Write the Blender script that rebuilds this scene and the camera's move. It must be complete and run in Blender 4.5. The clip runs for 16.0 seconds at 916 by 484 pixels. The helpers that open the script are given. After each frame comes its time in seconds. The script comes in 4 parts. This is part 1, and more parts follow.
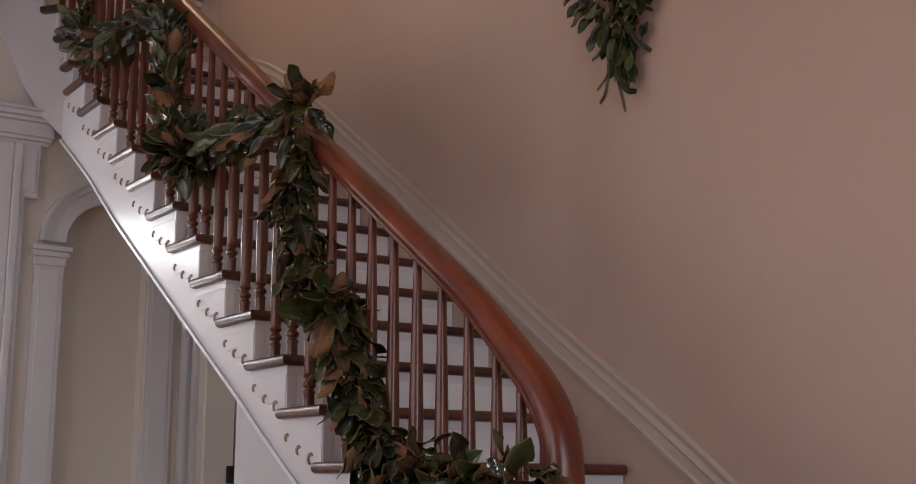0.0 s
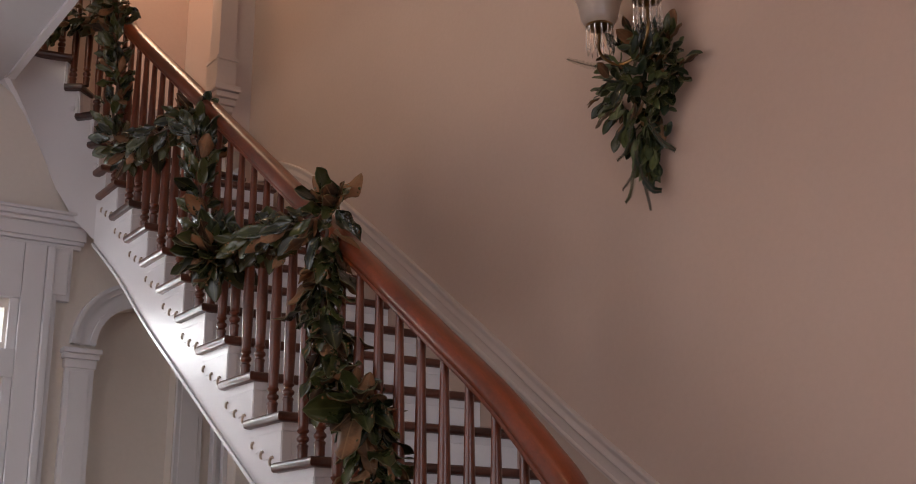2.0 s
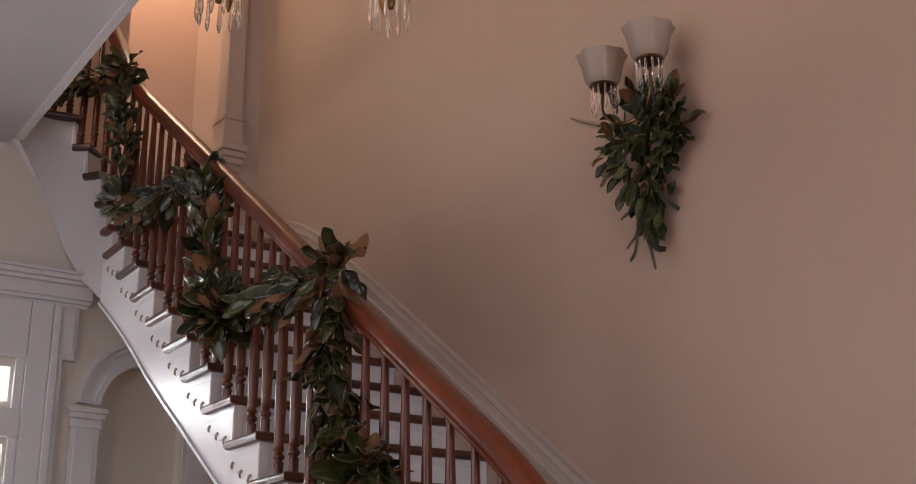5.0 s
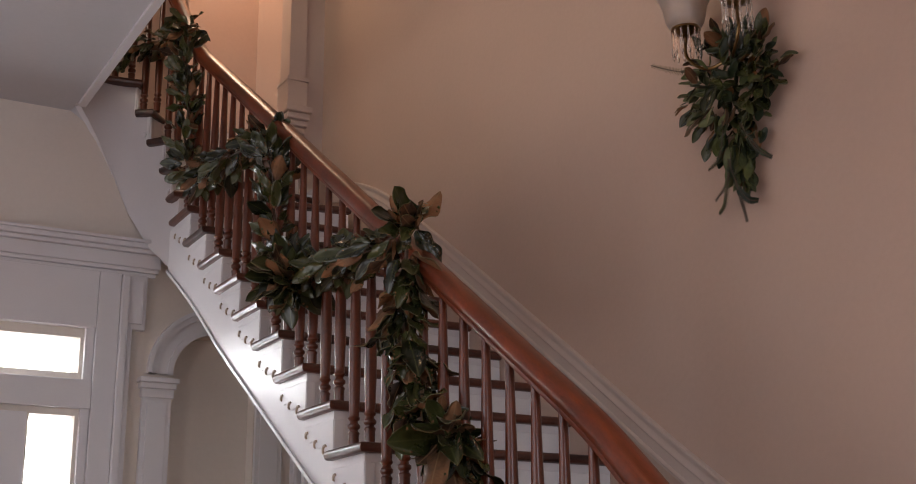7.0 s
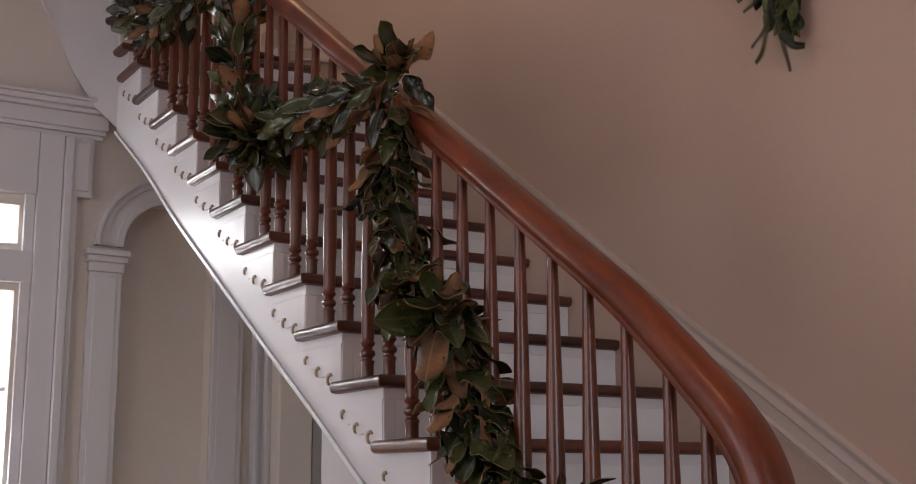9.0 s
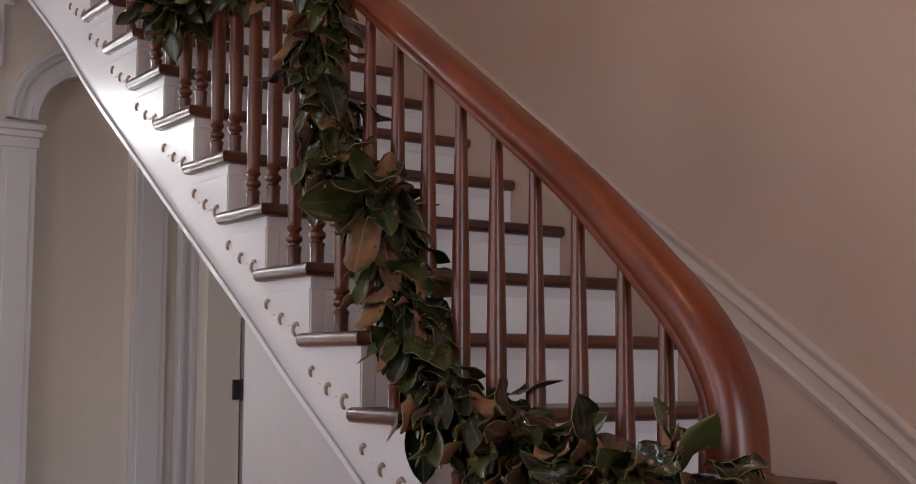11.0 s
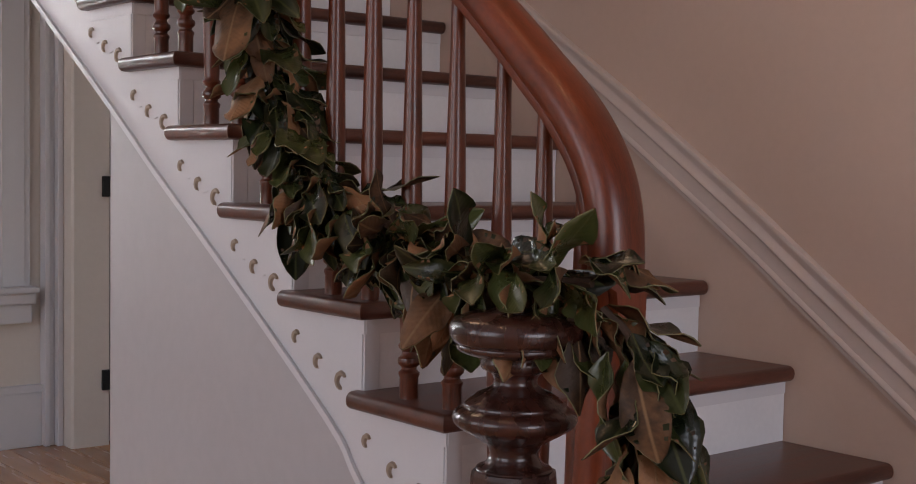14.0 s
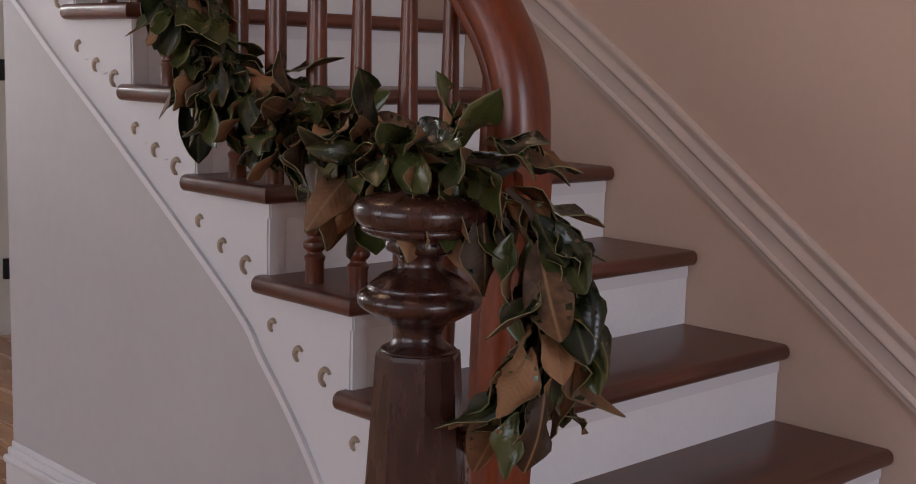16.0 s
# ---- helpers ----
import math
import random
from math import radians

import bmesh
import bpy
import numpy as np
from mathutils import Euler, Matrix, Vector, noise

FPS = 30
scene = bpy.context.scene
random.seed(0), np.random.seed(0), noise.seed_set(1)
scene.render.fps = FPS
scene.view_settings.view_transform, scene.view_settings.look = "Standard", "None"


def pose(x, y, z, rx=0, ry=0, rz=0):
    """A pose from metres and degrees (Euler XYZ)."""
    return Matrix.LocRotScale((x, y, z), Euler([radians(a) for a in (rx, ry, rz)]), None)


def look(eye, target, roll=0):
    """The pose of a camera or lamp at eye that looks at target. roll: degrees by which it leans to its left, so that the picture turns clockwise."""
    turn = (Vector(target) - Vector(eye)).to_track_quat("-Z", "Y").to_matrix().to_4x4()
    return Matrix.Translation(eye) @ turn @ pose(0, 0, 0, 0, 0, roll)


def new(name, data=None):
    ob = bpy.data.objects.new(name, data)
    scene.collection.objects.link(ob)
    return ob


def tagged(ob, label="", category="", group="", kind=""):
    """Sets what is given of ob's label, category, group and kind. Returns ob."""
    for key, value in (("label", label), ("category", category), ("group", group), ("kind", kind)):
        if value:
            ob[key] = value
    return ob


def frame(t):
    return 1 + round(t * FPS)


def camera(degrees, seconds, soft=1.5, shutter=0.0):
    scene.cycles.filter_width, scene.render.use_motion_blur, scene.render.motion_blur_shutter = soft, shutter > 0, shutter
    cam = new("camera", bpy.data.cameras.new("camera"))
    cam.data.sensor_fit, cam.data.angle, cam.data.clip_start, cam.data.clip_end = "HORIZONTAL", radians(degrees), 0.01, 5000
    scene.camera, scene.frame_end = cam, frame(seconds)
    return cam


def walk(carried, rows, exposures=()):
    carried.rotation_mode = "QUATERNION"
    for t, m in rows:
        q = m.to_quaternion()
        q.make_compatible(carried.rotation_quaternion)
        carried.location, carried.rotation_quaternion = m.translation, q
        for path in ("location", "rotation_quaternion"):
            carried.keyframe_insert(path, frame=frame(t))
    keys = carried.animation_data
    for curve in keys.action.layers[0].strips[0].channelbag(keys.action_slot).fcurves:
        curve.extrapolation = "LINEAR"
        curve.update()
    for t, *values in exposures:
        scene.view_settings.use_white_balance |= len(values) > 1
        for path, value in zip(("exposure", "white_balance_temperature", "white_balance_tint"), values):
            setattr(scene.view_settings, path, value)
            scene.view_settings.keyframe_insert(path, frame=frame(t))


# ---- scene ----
cam = camera(39.6, 16.0, soft=1.05)
PATH = [
    (0, (-1.894, -3.822, 1.003), (-0.786, -2.2, 1.376), 0.2),
    (0.5, (-1.887, -3.825, 1.003), (-0.799, -2.195, 1.406), 0.2),
    (1, (-1.884, -3.83, 1.006), (-0.82, -2.196, 1.449), 0.1),
    (1.5, (-1.886, -3.837, 1.003), (-0.831, -2.211, 1.496), 0.1),
    (2, (-1.893, -3.836, 0.996), (-0.843, -2.217, 1.524), 0.1),
    (2.5, (-1.897, -3.842, 1.001), (-0.85, -2.228, 1.546), -0.0),
    (3, (-1.902, -3.845, 1.006), (-0.86, -2.235, 1.574), 0.1),
    (3.5, (-1.896, -3.845, 1.006), (-0.86, -2.241, 1.602), 0.0),
    (6, (-1.907, -3.858, 1.005), (-0.891, -2.248, 1.619), 0.0),
    (6.5, (-1.888, -3.811, 1.016), (-0.912, -2.171, 1.613), -0.2),
    (7, (-1.824, -3.651, 1.058), (-0.875, -1.98, 1.612), -0.5),
    (7.5, (-1.746, -3.421, 1.089), (-0.79, -1.744, 1.612), -0.4),
    (8, (-1.714, -3.324, 1.096), (-0.743, -1.637, 1.556), -0.4),
    (8.5, (-1.669, -3.195, 1.107), (-0.671, -1.512, 1.526), -0.2),
    (9, (-1.621, -3.086, 1.121), (-0.595, -1.411, 1.499), -0.2),
    (11.5, (-1.448, -2.834, 1.167), (-0.303, -1.2, 1.306), 0.4),
    (12, (-1.44, -2.82, 1.164), (-0.269, -1.201, 1.246), 0.6),
    (12.5, (-1.435, -2.814, 1.161), (-0.24, -1.21, 1.195), 0.6),
    (13, (-1.427, -2.809, 1.156), (-0.203, -1.227, 1.144), 0.7),
    (13.5, (-1.423, -2.807, 1.151), (-0.169, -1.25, 1.088), 0.9),
    (14, (-1.419, -2.805, 1.149), (-0.143, -1.269, 1.037), 1.0),
    (14.5, (-1.415, -2.805, 1.145), (-0.113, -1.295, 0.992), 1.1),
    (15, (-1.412, -2.804, 1.141), (-0.079, -1.326, 0.945), 1.2),
    (15.5, (-1.408, -2.803, 1.137), (-0.055, -1.349, 0.901), 1.3),
    (16, (-1.404, -2.801, 1.135), (-0.032, -1.373, 0.855), 1.5),
]
walk(cam, [(t, look(eye, target, roll)) for t, eye, target, roll in PATH],
     exposures=((0, -0.06), (8.5, -0.03), (11.5, 0.10), (16, 0.08)))

# ---- light ----
world = bpy.data.worlds.new("sky")
scene.world = world
world.use_nodes = True
wn = world.node_tree
sky = wn.nodes.new("ShaderNodeTexSky")
sky.sky_type, sky.sun_disc = "NISHITA", False
sky.sun_elevation, sky.sun_rotation = radians(42), radians(200)
wn.links.new(sky.outputs[0], wn.nodes["Background"].inputs[0])
wn.nodes["Background"].inputs[1].default_value = 0.15


def lamp(name, kind, m, energy, colour, size=(1, 1)):
    d = bpy.data.lights.new(name, kind)
    d.energy, d.color = energy, colour
    if kind == "AREA":
        d.shape, d.size, d.size_y = "RECTANGLE", size[0], size[1]
    elif kind == "POINT":
        d.shadow_soft_size = size[0]
    ob = new(name, d)
    ob.matrix_world = m
    return ob


# daylight lamps at the unseen west and south window openings and the door lights
lamp("unseen_daylight", "AREA", look((-4.42, -1.7, 1.75), (0, -1.7, 1.65)), 34, (0.98, 0.95, 1.05), (2.2, 2.4))
# added fill for the wall behind the balusters, no known window
lamp("unseen_daylight", "AREA", look((-4.42, 1.0, 1.85), (0, 0.9, 2.0)), 26, (0.98, 0.95, 1.03), (1.2, 2.3))
lamp("unseen_daylight", "AREA", look((-1.25, -6.93, 1.75), (-0.6, 0, 1.6)), 70, (0.95, 0.95, 1.13), (2.6, 2.4))
# added warm fill for the upper stair wall; the wall behind it is solid
lamp("upper_wall_fill", "AREA", look((-4.42, 0.7, 6.1), (1.0, 1.5, 3.0)), 160, (1.0, 0.84, 0.66), (2.6, 1.8))
lamp("door_daylight", "AREA", look((-1.0, 2.99, 2.35), (-0.8, 0, 1.5)), 6, (0.90, 0.94, 1.0), (1.2, 0.18))
lamp("door_daylight", "AREA", look((-0.43, 2.99, 1.4), (-0.3, 0, 1.1)), 5.5, (0.90, 0.94, 1.0), (0.22, 1.25))
# warm electric light: the upper hall and the chandelier
lamp("hall_lamp", "POINT", pose(0.35, 3.7, 6.3), 105, (1.0, 0.72, 0.50), (0.4,))
lamp("chandelier_light", "POINT", pose(-0.74, -1.42, 2.83), 15, (1.0, 0.62, 0.34), (0.08,))


# ---- materials ----
def mat(name, base, rough=0.5, var=0.12, scale=6.0, bump=0.1, fine=60.0, second=None, mix=0.5, stretch=(1, 1, 1), spec=0.5, coat=0.0, rnd=0.0, metal=0.0):
    m = bpy.data.materials.new(name)
    m.use_nodes = True
    t = m.node_tree
    N, L = t.nodes, t.links
    b = N["Principled BSDF"]
    b.inputs["Roughness"].default_value = rough
    b.inputs["Specular IOR Level"].default_value = spec
    b.inputs["Coat Weight"].default_value = coat
    b.inputs["Coat Roughness"].default_value = 0.15
    b.inputs["Metallic"].default_value = metal
    tc = N.new("ShaderNodeTexCoord")
    mp = N.new("ShaderNodeMapping")
    mp.inputs["Scale"].default_value = stretch
    L.new(tc.outputs["Object"], mp.inputs[0])
    n1 = N.new("ShaderNodeTexNoise")
    n1.inputs["Scale"].default_value, n1.inputs["Detail"].default_value = scale, 6
    n2 = N.new("ShaderNodeTexNoise")
    n2.inputs["Scale"].default_value, n2.inputs["Detail"].default_value = fine, 4
    L.new(mp.outputs[0], n1.inputs[0])
    L.new(mp.outputs[0], n2.inputs[0])
    ramp = N.new("ShaderNodeValToRGB")
    lo = tuple(c * (1 - var) for c in base)
    hi = second if second else tuple(min(1, c * (1 + var)) for c in base)
    ramp.color_ramp.elements[0].position, ramp.color_ramp.elements[1].position = 0.3, 0.72
    ramp.color_ramp.elements[0].color = (*lo, 1)
    ramp.color_ramp.elements[1].color = (*hi, 1)
    mx = N.new("ShaderNodeMix")
    mx.data_type = "FLOAT"
    mx.inputs[0].default_value = mix * 0.6
    L.new(n1.outputs[0], mx.inputs[2])
    L.new(n2.outputs[0], mx.inputs[3])
    fac = mx.outputs[0]
    if rnd:
        oi = N.new("ShaderNodeObjectInfo")
        ma = N.new("ShaderNodeMath")
        ma.operation = "MULTIPLY_ADD"
        L.new(oi.outputs["Random"], ma.inputs[0])
        ma.inputs[1].default_value = rnd
        sub = N.new("ShaderNodeMath")
        sub.operation = "ADD"
        L.new(fac, sub.inputs[0])
        sub.inputs[1].default_value = -rnd / 2
        L.new(sub.outputs[0], ma.inputs[2])
        fac = ma.outputs[0]
    L.new(fac, ramp.inputs[0])
    L.new(ramp.outputs[0], b.inputs["Base Color"])
    rr = N.new("ShaderNodeMapRange")
    rr.inputs[3].default_value, rr.inputs[4].default_value = max(0.03, rough - 0.08), min(1, rough + 0.1)
    L.new(n1.outputs[0], rr.inputs[0])
    L.new(rr.outputs[0], b.inputs["Roughness"])
    bp = N.new("ShaderNodeBump")
    bp.inputs["Strength"].default_value, bp.inputs["Distance"].default_value = bump, 0.004
    L.new(n2.outputs[0], bp.inputs["Height"])
    L.new(bp.outputs[0], b.inputs["Normal"])
    return m


def glow(name, colour, strength):
    m = bpy.data.materials.new(name)
    m.use_nodes = True
    b = m.node_tree.nodes["Principled BSDF"]
    b.inputs["Base Color"].default_value = (*colour, 1)
    b.inputs["Emission Color"].default_value = (*colour, 1)
    b.inputs["Emission Strength"].default_value = strength
    return m


def glass(name, colour, rough, trans=1.0):
    m = bpy.data.materials.new(name)
    m.use_nodes = True
    b = m.node_tree.nodes["Principled BSDF"]
    b.inputs["Base Color"].default_value = (*colour, 1)
    b.inputs["Roughness"].default_value = rough
    b.inputs["Transmission Weight"].default_value = trans
    b.inputs["IOR"].default_value = 1.5
    return m


PAINT = mat("white_paint", (0.62, 0.605, 0.62), 0.33, 0.03, 3.0, 0.05, 90, spec=0.5)
PAINT_RISER = mat("white_riser_paint", (0.70, 0.69, 0.70), 0.4, 0.07, 4.0, 0.08, 80, rnd=0.25)
PLASTER = mat("warm_plaster", (0.535, 0.388, 0.312), 0.62, 0.05, 1.3, 0.16, 45, spec=0.35)
PLASTER_B = mat("cream_plaster", (0.66, 0.60, 0.54), 0.6, 0.05, 1.2, 0.15, 45, spec=0.3)
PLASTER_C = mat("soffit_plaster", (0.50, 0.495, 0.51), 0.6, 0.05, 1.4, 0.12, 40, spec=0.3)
SKIRT = mat("skirting_paint", (0.55, 0.44, 0.385), 0.42, 0.05, 2.0, 0.1, 50)
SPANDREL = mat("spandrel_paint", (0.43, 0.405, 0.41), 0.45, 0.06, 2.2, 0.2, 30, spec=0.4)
MAHOGANY = mat("mahogany", (0.060, 0.013, 0.006), 0.32, 0.5, 5.0, 0.05, 70, second=(0.18, 0.040, 0.013), mix=0.5, stretch=(6, 1, 1), coat=0.18)
RAILWOOD = mat("rail_mahogany", (0.085, 0.016, 0.006), 0.34, 0.4, 4.0, 0.05, 60, second=(0.24, 0.048, 0.014), stretch=(7, 1, 1), coat=0.10)
DARKWOOD = mat("dark_newel_wood", (0.020, 0.0065, 0.005), 0.26, 0.4, 6.0, 0.06, 70, second=(0.055, 0.017, 0.011), stretch=(6, 6, 1), coat=0.3)
TREADWOOD = mat("tread_wood", (0.042, 0.015, 0.011), 0.38, 0.4, 4.0, 0.08, 60, second=(0.125, 0.039, 0.022), stretch=(1, 7, 7), coat=0.3, rnd=0.3)
FLOORWOOD = mat("floor_wood", (0.38, 0.175, 0.080), 0.25, 0.15, 2.0, 0.02, 30, second=(0.50, 0.26, 0.13), stretch=(8, 1, 1), coat=0.3, rnd=0.5)
LEAF = mat("leaf_green", (0.011, 0.017, 0.006), 0.27, 0.4, 14.0, 0.15, 90, second=(0.050, 0.057, 0.016), spec=0.6, rnd=0.7)
LEAF_BACK = mat("leaf_brown", (0.06, 0.032, 0.016), 0.6, 0.4, 16.0, 0.2, 110, second=(0.23, 0.11, 0.050), spec=0.3, rnd=0.6)
RIM = mat("leaf_rim", (0.10, 0.095, 0.035), 0.5, 0.3, 20.0, 0.1, 90, second=(0.17, 0.15, 0.06))
SPRIG = mat("sprig_green", (0.016, 0.030, 0.010), 0.45, 0.4, 20.0, 0.15, 90, second=(0.085, 0.098, 0.030), rnd=0.8)
# tan of the bracket crescents: the shade inside carved holes, put into the colour
HOLE_SHADE = mat("crescent_hole_shade", (0.30, 0.225, 0.165), 0.5, 0.2, 30.0, 0.1, 80)
TWIG = mat("twig", (0.07, 0.04, 0.025), 0.7, 0.3, 20.0, 0.2, 80)
IRON = mat("black_iron", (0.02, 0.02, 0.022), 0.4, 0.3, 20.0, 0.2, 80, metal=0.6)
BRASS = mat("aged_brass", (0.20, 0.12, 0.05), 0.3, 0.3, 20.0, 0.1, 80, metal=1.0)
FROST = mat("frosted_glass", (0.62, 0.53, 0.46), 0.35, 0.05, 10.0, 0.05, 80)
FROST.node_tree.nodes["Principled BSDF"].inputs["Transmission Weight"].default_value = 0.5
# clear prisms; the faint peach tint puts the warm surrounding light into the colour
WARMLIT_CRYSTAL = glass("crystal", (1.0, 0.93, 0.85), 0.03, 0.90)
PANE = glass("window_glass", (1, 1, 1), 0.0)
SKYGLOW = glow("daylight_backdrop", (0.93, 0.97, 1.0), 10.0)
BULB = glow("warm_bulb", (1.0, 0.55, 0.22), 12.0)


def veined(m, rib, depth):
    """Adds a pale midrib and fine side veins to a leaf, along its own x."""
    t = m.node_tree
    N, L = t.nodes, t.links
    b = N["Principled BSDF"]

    def op(kind, a, c=0.0, d=0.0):
        n = N.new("ShaderNodeMath")
        n.operation = kind
        for k, v in enumerate((a, c, d)):
            if isinstance(v, (int, float)):
                n.inputs[k].default_value = v
            else:
                L.new(v, n.inputs[k])
        return n.outputs[0]

    tc, sep = N.new("ShaderNodeTexCoord"), N.new("ShaderNodeSeparateXYZ")
    L.new(tc.outputs["Object"], sep.inputs[0])
    side = op("ABSOLUTE", sep.outputs[1])
    on_rib = N.new("ShaderNodeMapRange")
    on_rib.inputs[1].default_value, on_rib.inputs[2].default_value = 0.0006, 0.0022
    on_rib.inputs[3].default_value, on_rib.inputs[4].default_value = 0.75, 0.0
    L.new(side, on_rib.inputs[0])
    old = b.inputs["Base Color"].links[0].from_socket
    mx = N.new("ShaderNodeMix")
    mx.data_type = "RGBA"
    L.new(on_rib.outputs[0], mx.inputs[0])
    L.new(old, mx.inputs[6])
    mx.inputs[7].default_value = (*rib, 1)
    L.new(mx.outputs[2], b.inputs["Base Color"])
    wave = op("SINE", op("MULTIPLY", op("MULTIPLY_ADD", side, -0.8, sep.outputs[0]), 800.0))
    bp = N.new("ShaderNodeBump")
    bp.inputs["Strength"].default_value, bp.inputs["Distance"].default_value = depth, 0.0012
    L.new(op("MULTIPLY_ADD", on_rib.outputs[0], 2.0, op("MULTIPLY", wave, 0.5)), bp.inputs["Height"])
    L.new(b.inputs["Normal"].links[0].from_socket, bp.inputs["Normal"])
    L.new(bp.outputs[0], b.inputs["Normal"])


veined(LEAF, (0.070, 0.075, 0.026), 0.10)
veined(LEAF_BACK, (0.22, 0.13, 0.065), 0.18)


# ---- mesh helpers ----
def mesh(name, bm, material, smooth=False):
    bmesh.ops.recalc_face_normals(bm, faces=bm.faces)
    me = bpy.data.meshes.new(name)
    bm.to_mesh(me)
    bm.free()
    for m in material if isinstance(material, (list, tuple)) else [material]:
        me.materials.append(m)
    if smooth:
        for p in me.polygons:
            p.use_smooth = True
        me.set_sharp_from_angle(angle=radians(38))
    return me


def thing(name, label, category, group="", kind="", at=(0, 0, 0)):
    ob = new(name)
    ob.location = at
    return tagged(ob, label, category, group, kind)


def part(name, bm, material, parent, label="", smooth=False):
    ob = new(name, mesh(name, bm, material, smooth))
    ob.parent = parent
    if parent and parent.location.length > 0:
        ob.matrix_parent_inverse = Matrix.Translation(parent.location).inverted()
    return tagged(ob, label)


def solo(name, bm, material, label, category, kind="", smooth=False, group=""):
    return tagged(new(name, mesh(name, bm, material, smooth)), label, category, group, kind)


def box(bm, a, b, bevel=0.0):
    r = bmesh.ops.create_cube(bm, size=1.0, matrix=Matrix.Translation([(p + q) / 2 for p, q in zip(a, b)]) @ Matrix.Diagonal([abs(q - p) for p, q in zip(a, b)] + [1]))
    if bevel:
        edges = list({e for v in r["verts"] for e in v.link_edges})
        bmesh.ops.bevel(bm, geom=edges, offset=bevel, segments=2, profile=0.6, affect="EDGES")
    return bm


def boxes(*args, bevel=0.0):
    bm = bmesh.new()
    for a, b in args:
        box(bm, a, b, bevel)
    return bm


def prism_x(bm, pts, x0, x1):
    """A plate from its (y, z) outline, between two x."""
    lo = [bm.verts.new((x0, y, z)) for y, z in pts]
    hi = [bm.verts.new((x1, y, z)) for y, z in pts]
    n = len(pts)
    bm.faces.new(lo)
    bm.faces.new(hi[::-1])
    for i in range(n):
        bm.faces.new((lo[i], lo[(i + 1) % n], hi[(i + 1) % n], hi[i]))
    return bm


def prism_z(bm, pts, z0, z1):
    lo = [bm.verts.new((x, y, z0)) for x, y in pts]
    hi = [bm.verts.new((x, y, z1)) for x, y in pts]
    n = len(pts)
    bm.faces.new(lo[::-1])
    bm.faces.new(hi)
    for i in range(n):
        bm.faces.new((lo[i], lo[(i + 1) % n], hi[(i + 1) % n], hi[i]))
    return bm


def turned(profile, sides=20, bm=None, m=Matrix.Identity(4)):
    """A body of revolution about z from (radius, height) pairs."""
    bm = bm or bmesh.new()
    rings = []
    for r, z in profile:
        rings.append([bm.verts.new(m @ Vector((r * math.cos(2 * math.pi * i / sides), r * math.sin(2 * math.pi * i / sides), z))) for i in range(sides)])
    for a, b in zip(rings, rings[1:]):
        for i in range(sides):
            bm.faces.new((a[i], a[(i + 1) % sides], b[(i + 1) % sides], b[i]))
    bm.faces.new(rings[0][::-1])
    bm.faces.new(rings[-1])
    return bm


def smooth_path(pts, steps=8):
    """Catmull-Rom through the points."""
    p = [Vector(q) for q in pts]
    p = [p[0] * 2 - p[1]] + p + [p[-1] * 2 - p[-2]]
    out = []
    for i in range(1, len(p) - 2):
        a, b, c, d = p[i - 1 : i + 3]
        for k in range(steps):
            t = k / steps
            out.append(0.5 * (2 * b + (c - a) * t + (2 * a - 5 * b + 4 * c - d) * t * t + (3 * b - a - 3 * c + d) * t ** 3))
    out.append(p[-2])
    return out


def sweep(bm, path, section, up=Vector((0, 0, 1)), closed=True, girth=None):
    """Sweeps a (side, up) section along a path; girth: its scale at a place along it."""
    rings = []
    for i, p in enumerate(path):
        d = (path[min(i + 1, len(path) - 1)] - path[max(i - 1, 0)]).normalized()
        side = d.cross(up)
        side = side.normalized() if side.length > 1e-4 else Vector((1, 0, 0))
        top = side.cross(d)
        g = girth(i) if girth else 1.0
        rings.append([bm.verts.new(p + (side * s + top * u) * g) for s, u in section])
    n = len(section)
    for a, b in zip(rings, rings[1:]):
        for i in range(n if closed else n - 1):
            bm.faces.new((a[i], a[(i + 1) % n], b[(i + 1) % n], b[i]))
    if closed:
        bm.faces.new(rings[0][::-1])
        bm.faces.new(rings[-1])
    return bm


# ---- the stair's measures ----
RISE, GO = 0.178, 0.26
TOP = 22
CX, CY, WELL = -0.235, 2.70, 0.27         # centre and radius of the well's turn
BACK = 3.02                                # far wall
UP = TOP * RISE                            # upper floor
GROUND = -RISE                             # hall floor


def wall_x(y):
    return 1.048


def front(n):
    """The front line of tread n: its y at the string and at the wall."""
    y = (n - 7) * GO - 0.285
    return y, y


ANGLE = {18: -8, 19: 13, 20: 28, 21: 48, 22: 64}


def spoke(a, r=None):
    """A point of the winders' fan: at radius r, or out on the walls."""
    c, s = math.cos(radians(a)), math.sin(radians(a))
    if r is not None:
        return CX + c * r, CY + s * r
    ks = []
    if c > 1e-4:
        ks.append((0.985 - CX) / c)
    if s > 1e-4:
        ks.append((BACK - 0.01 - CY) / s)
    k = min(ks)
    return CX + c * k, CY + s * k


LOWS = [(-3, -0.86), (-0.65, 0.642), (-0.181, 0.945), (0.096, 1.115), (0.40, 1.312), (0.824, 1.575), (1.38, 1.924), (1.80, 2.19), (2.22, 2.48), (2.70, 2.77), (9, 6.9)]


def string_low(y):
    """Lower edge of the string in the straight flight."""
    for (a, p), (b, q) in zip(LOWS, LOWS[1:]):
        if y <= b:
            return p + (q - p) * (y - a) / (b - a)


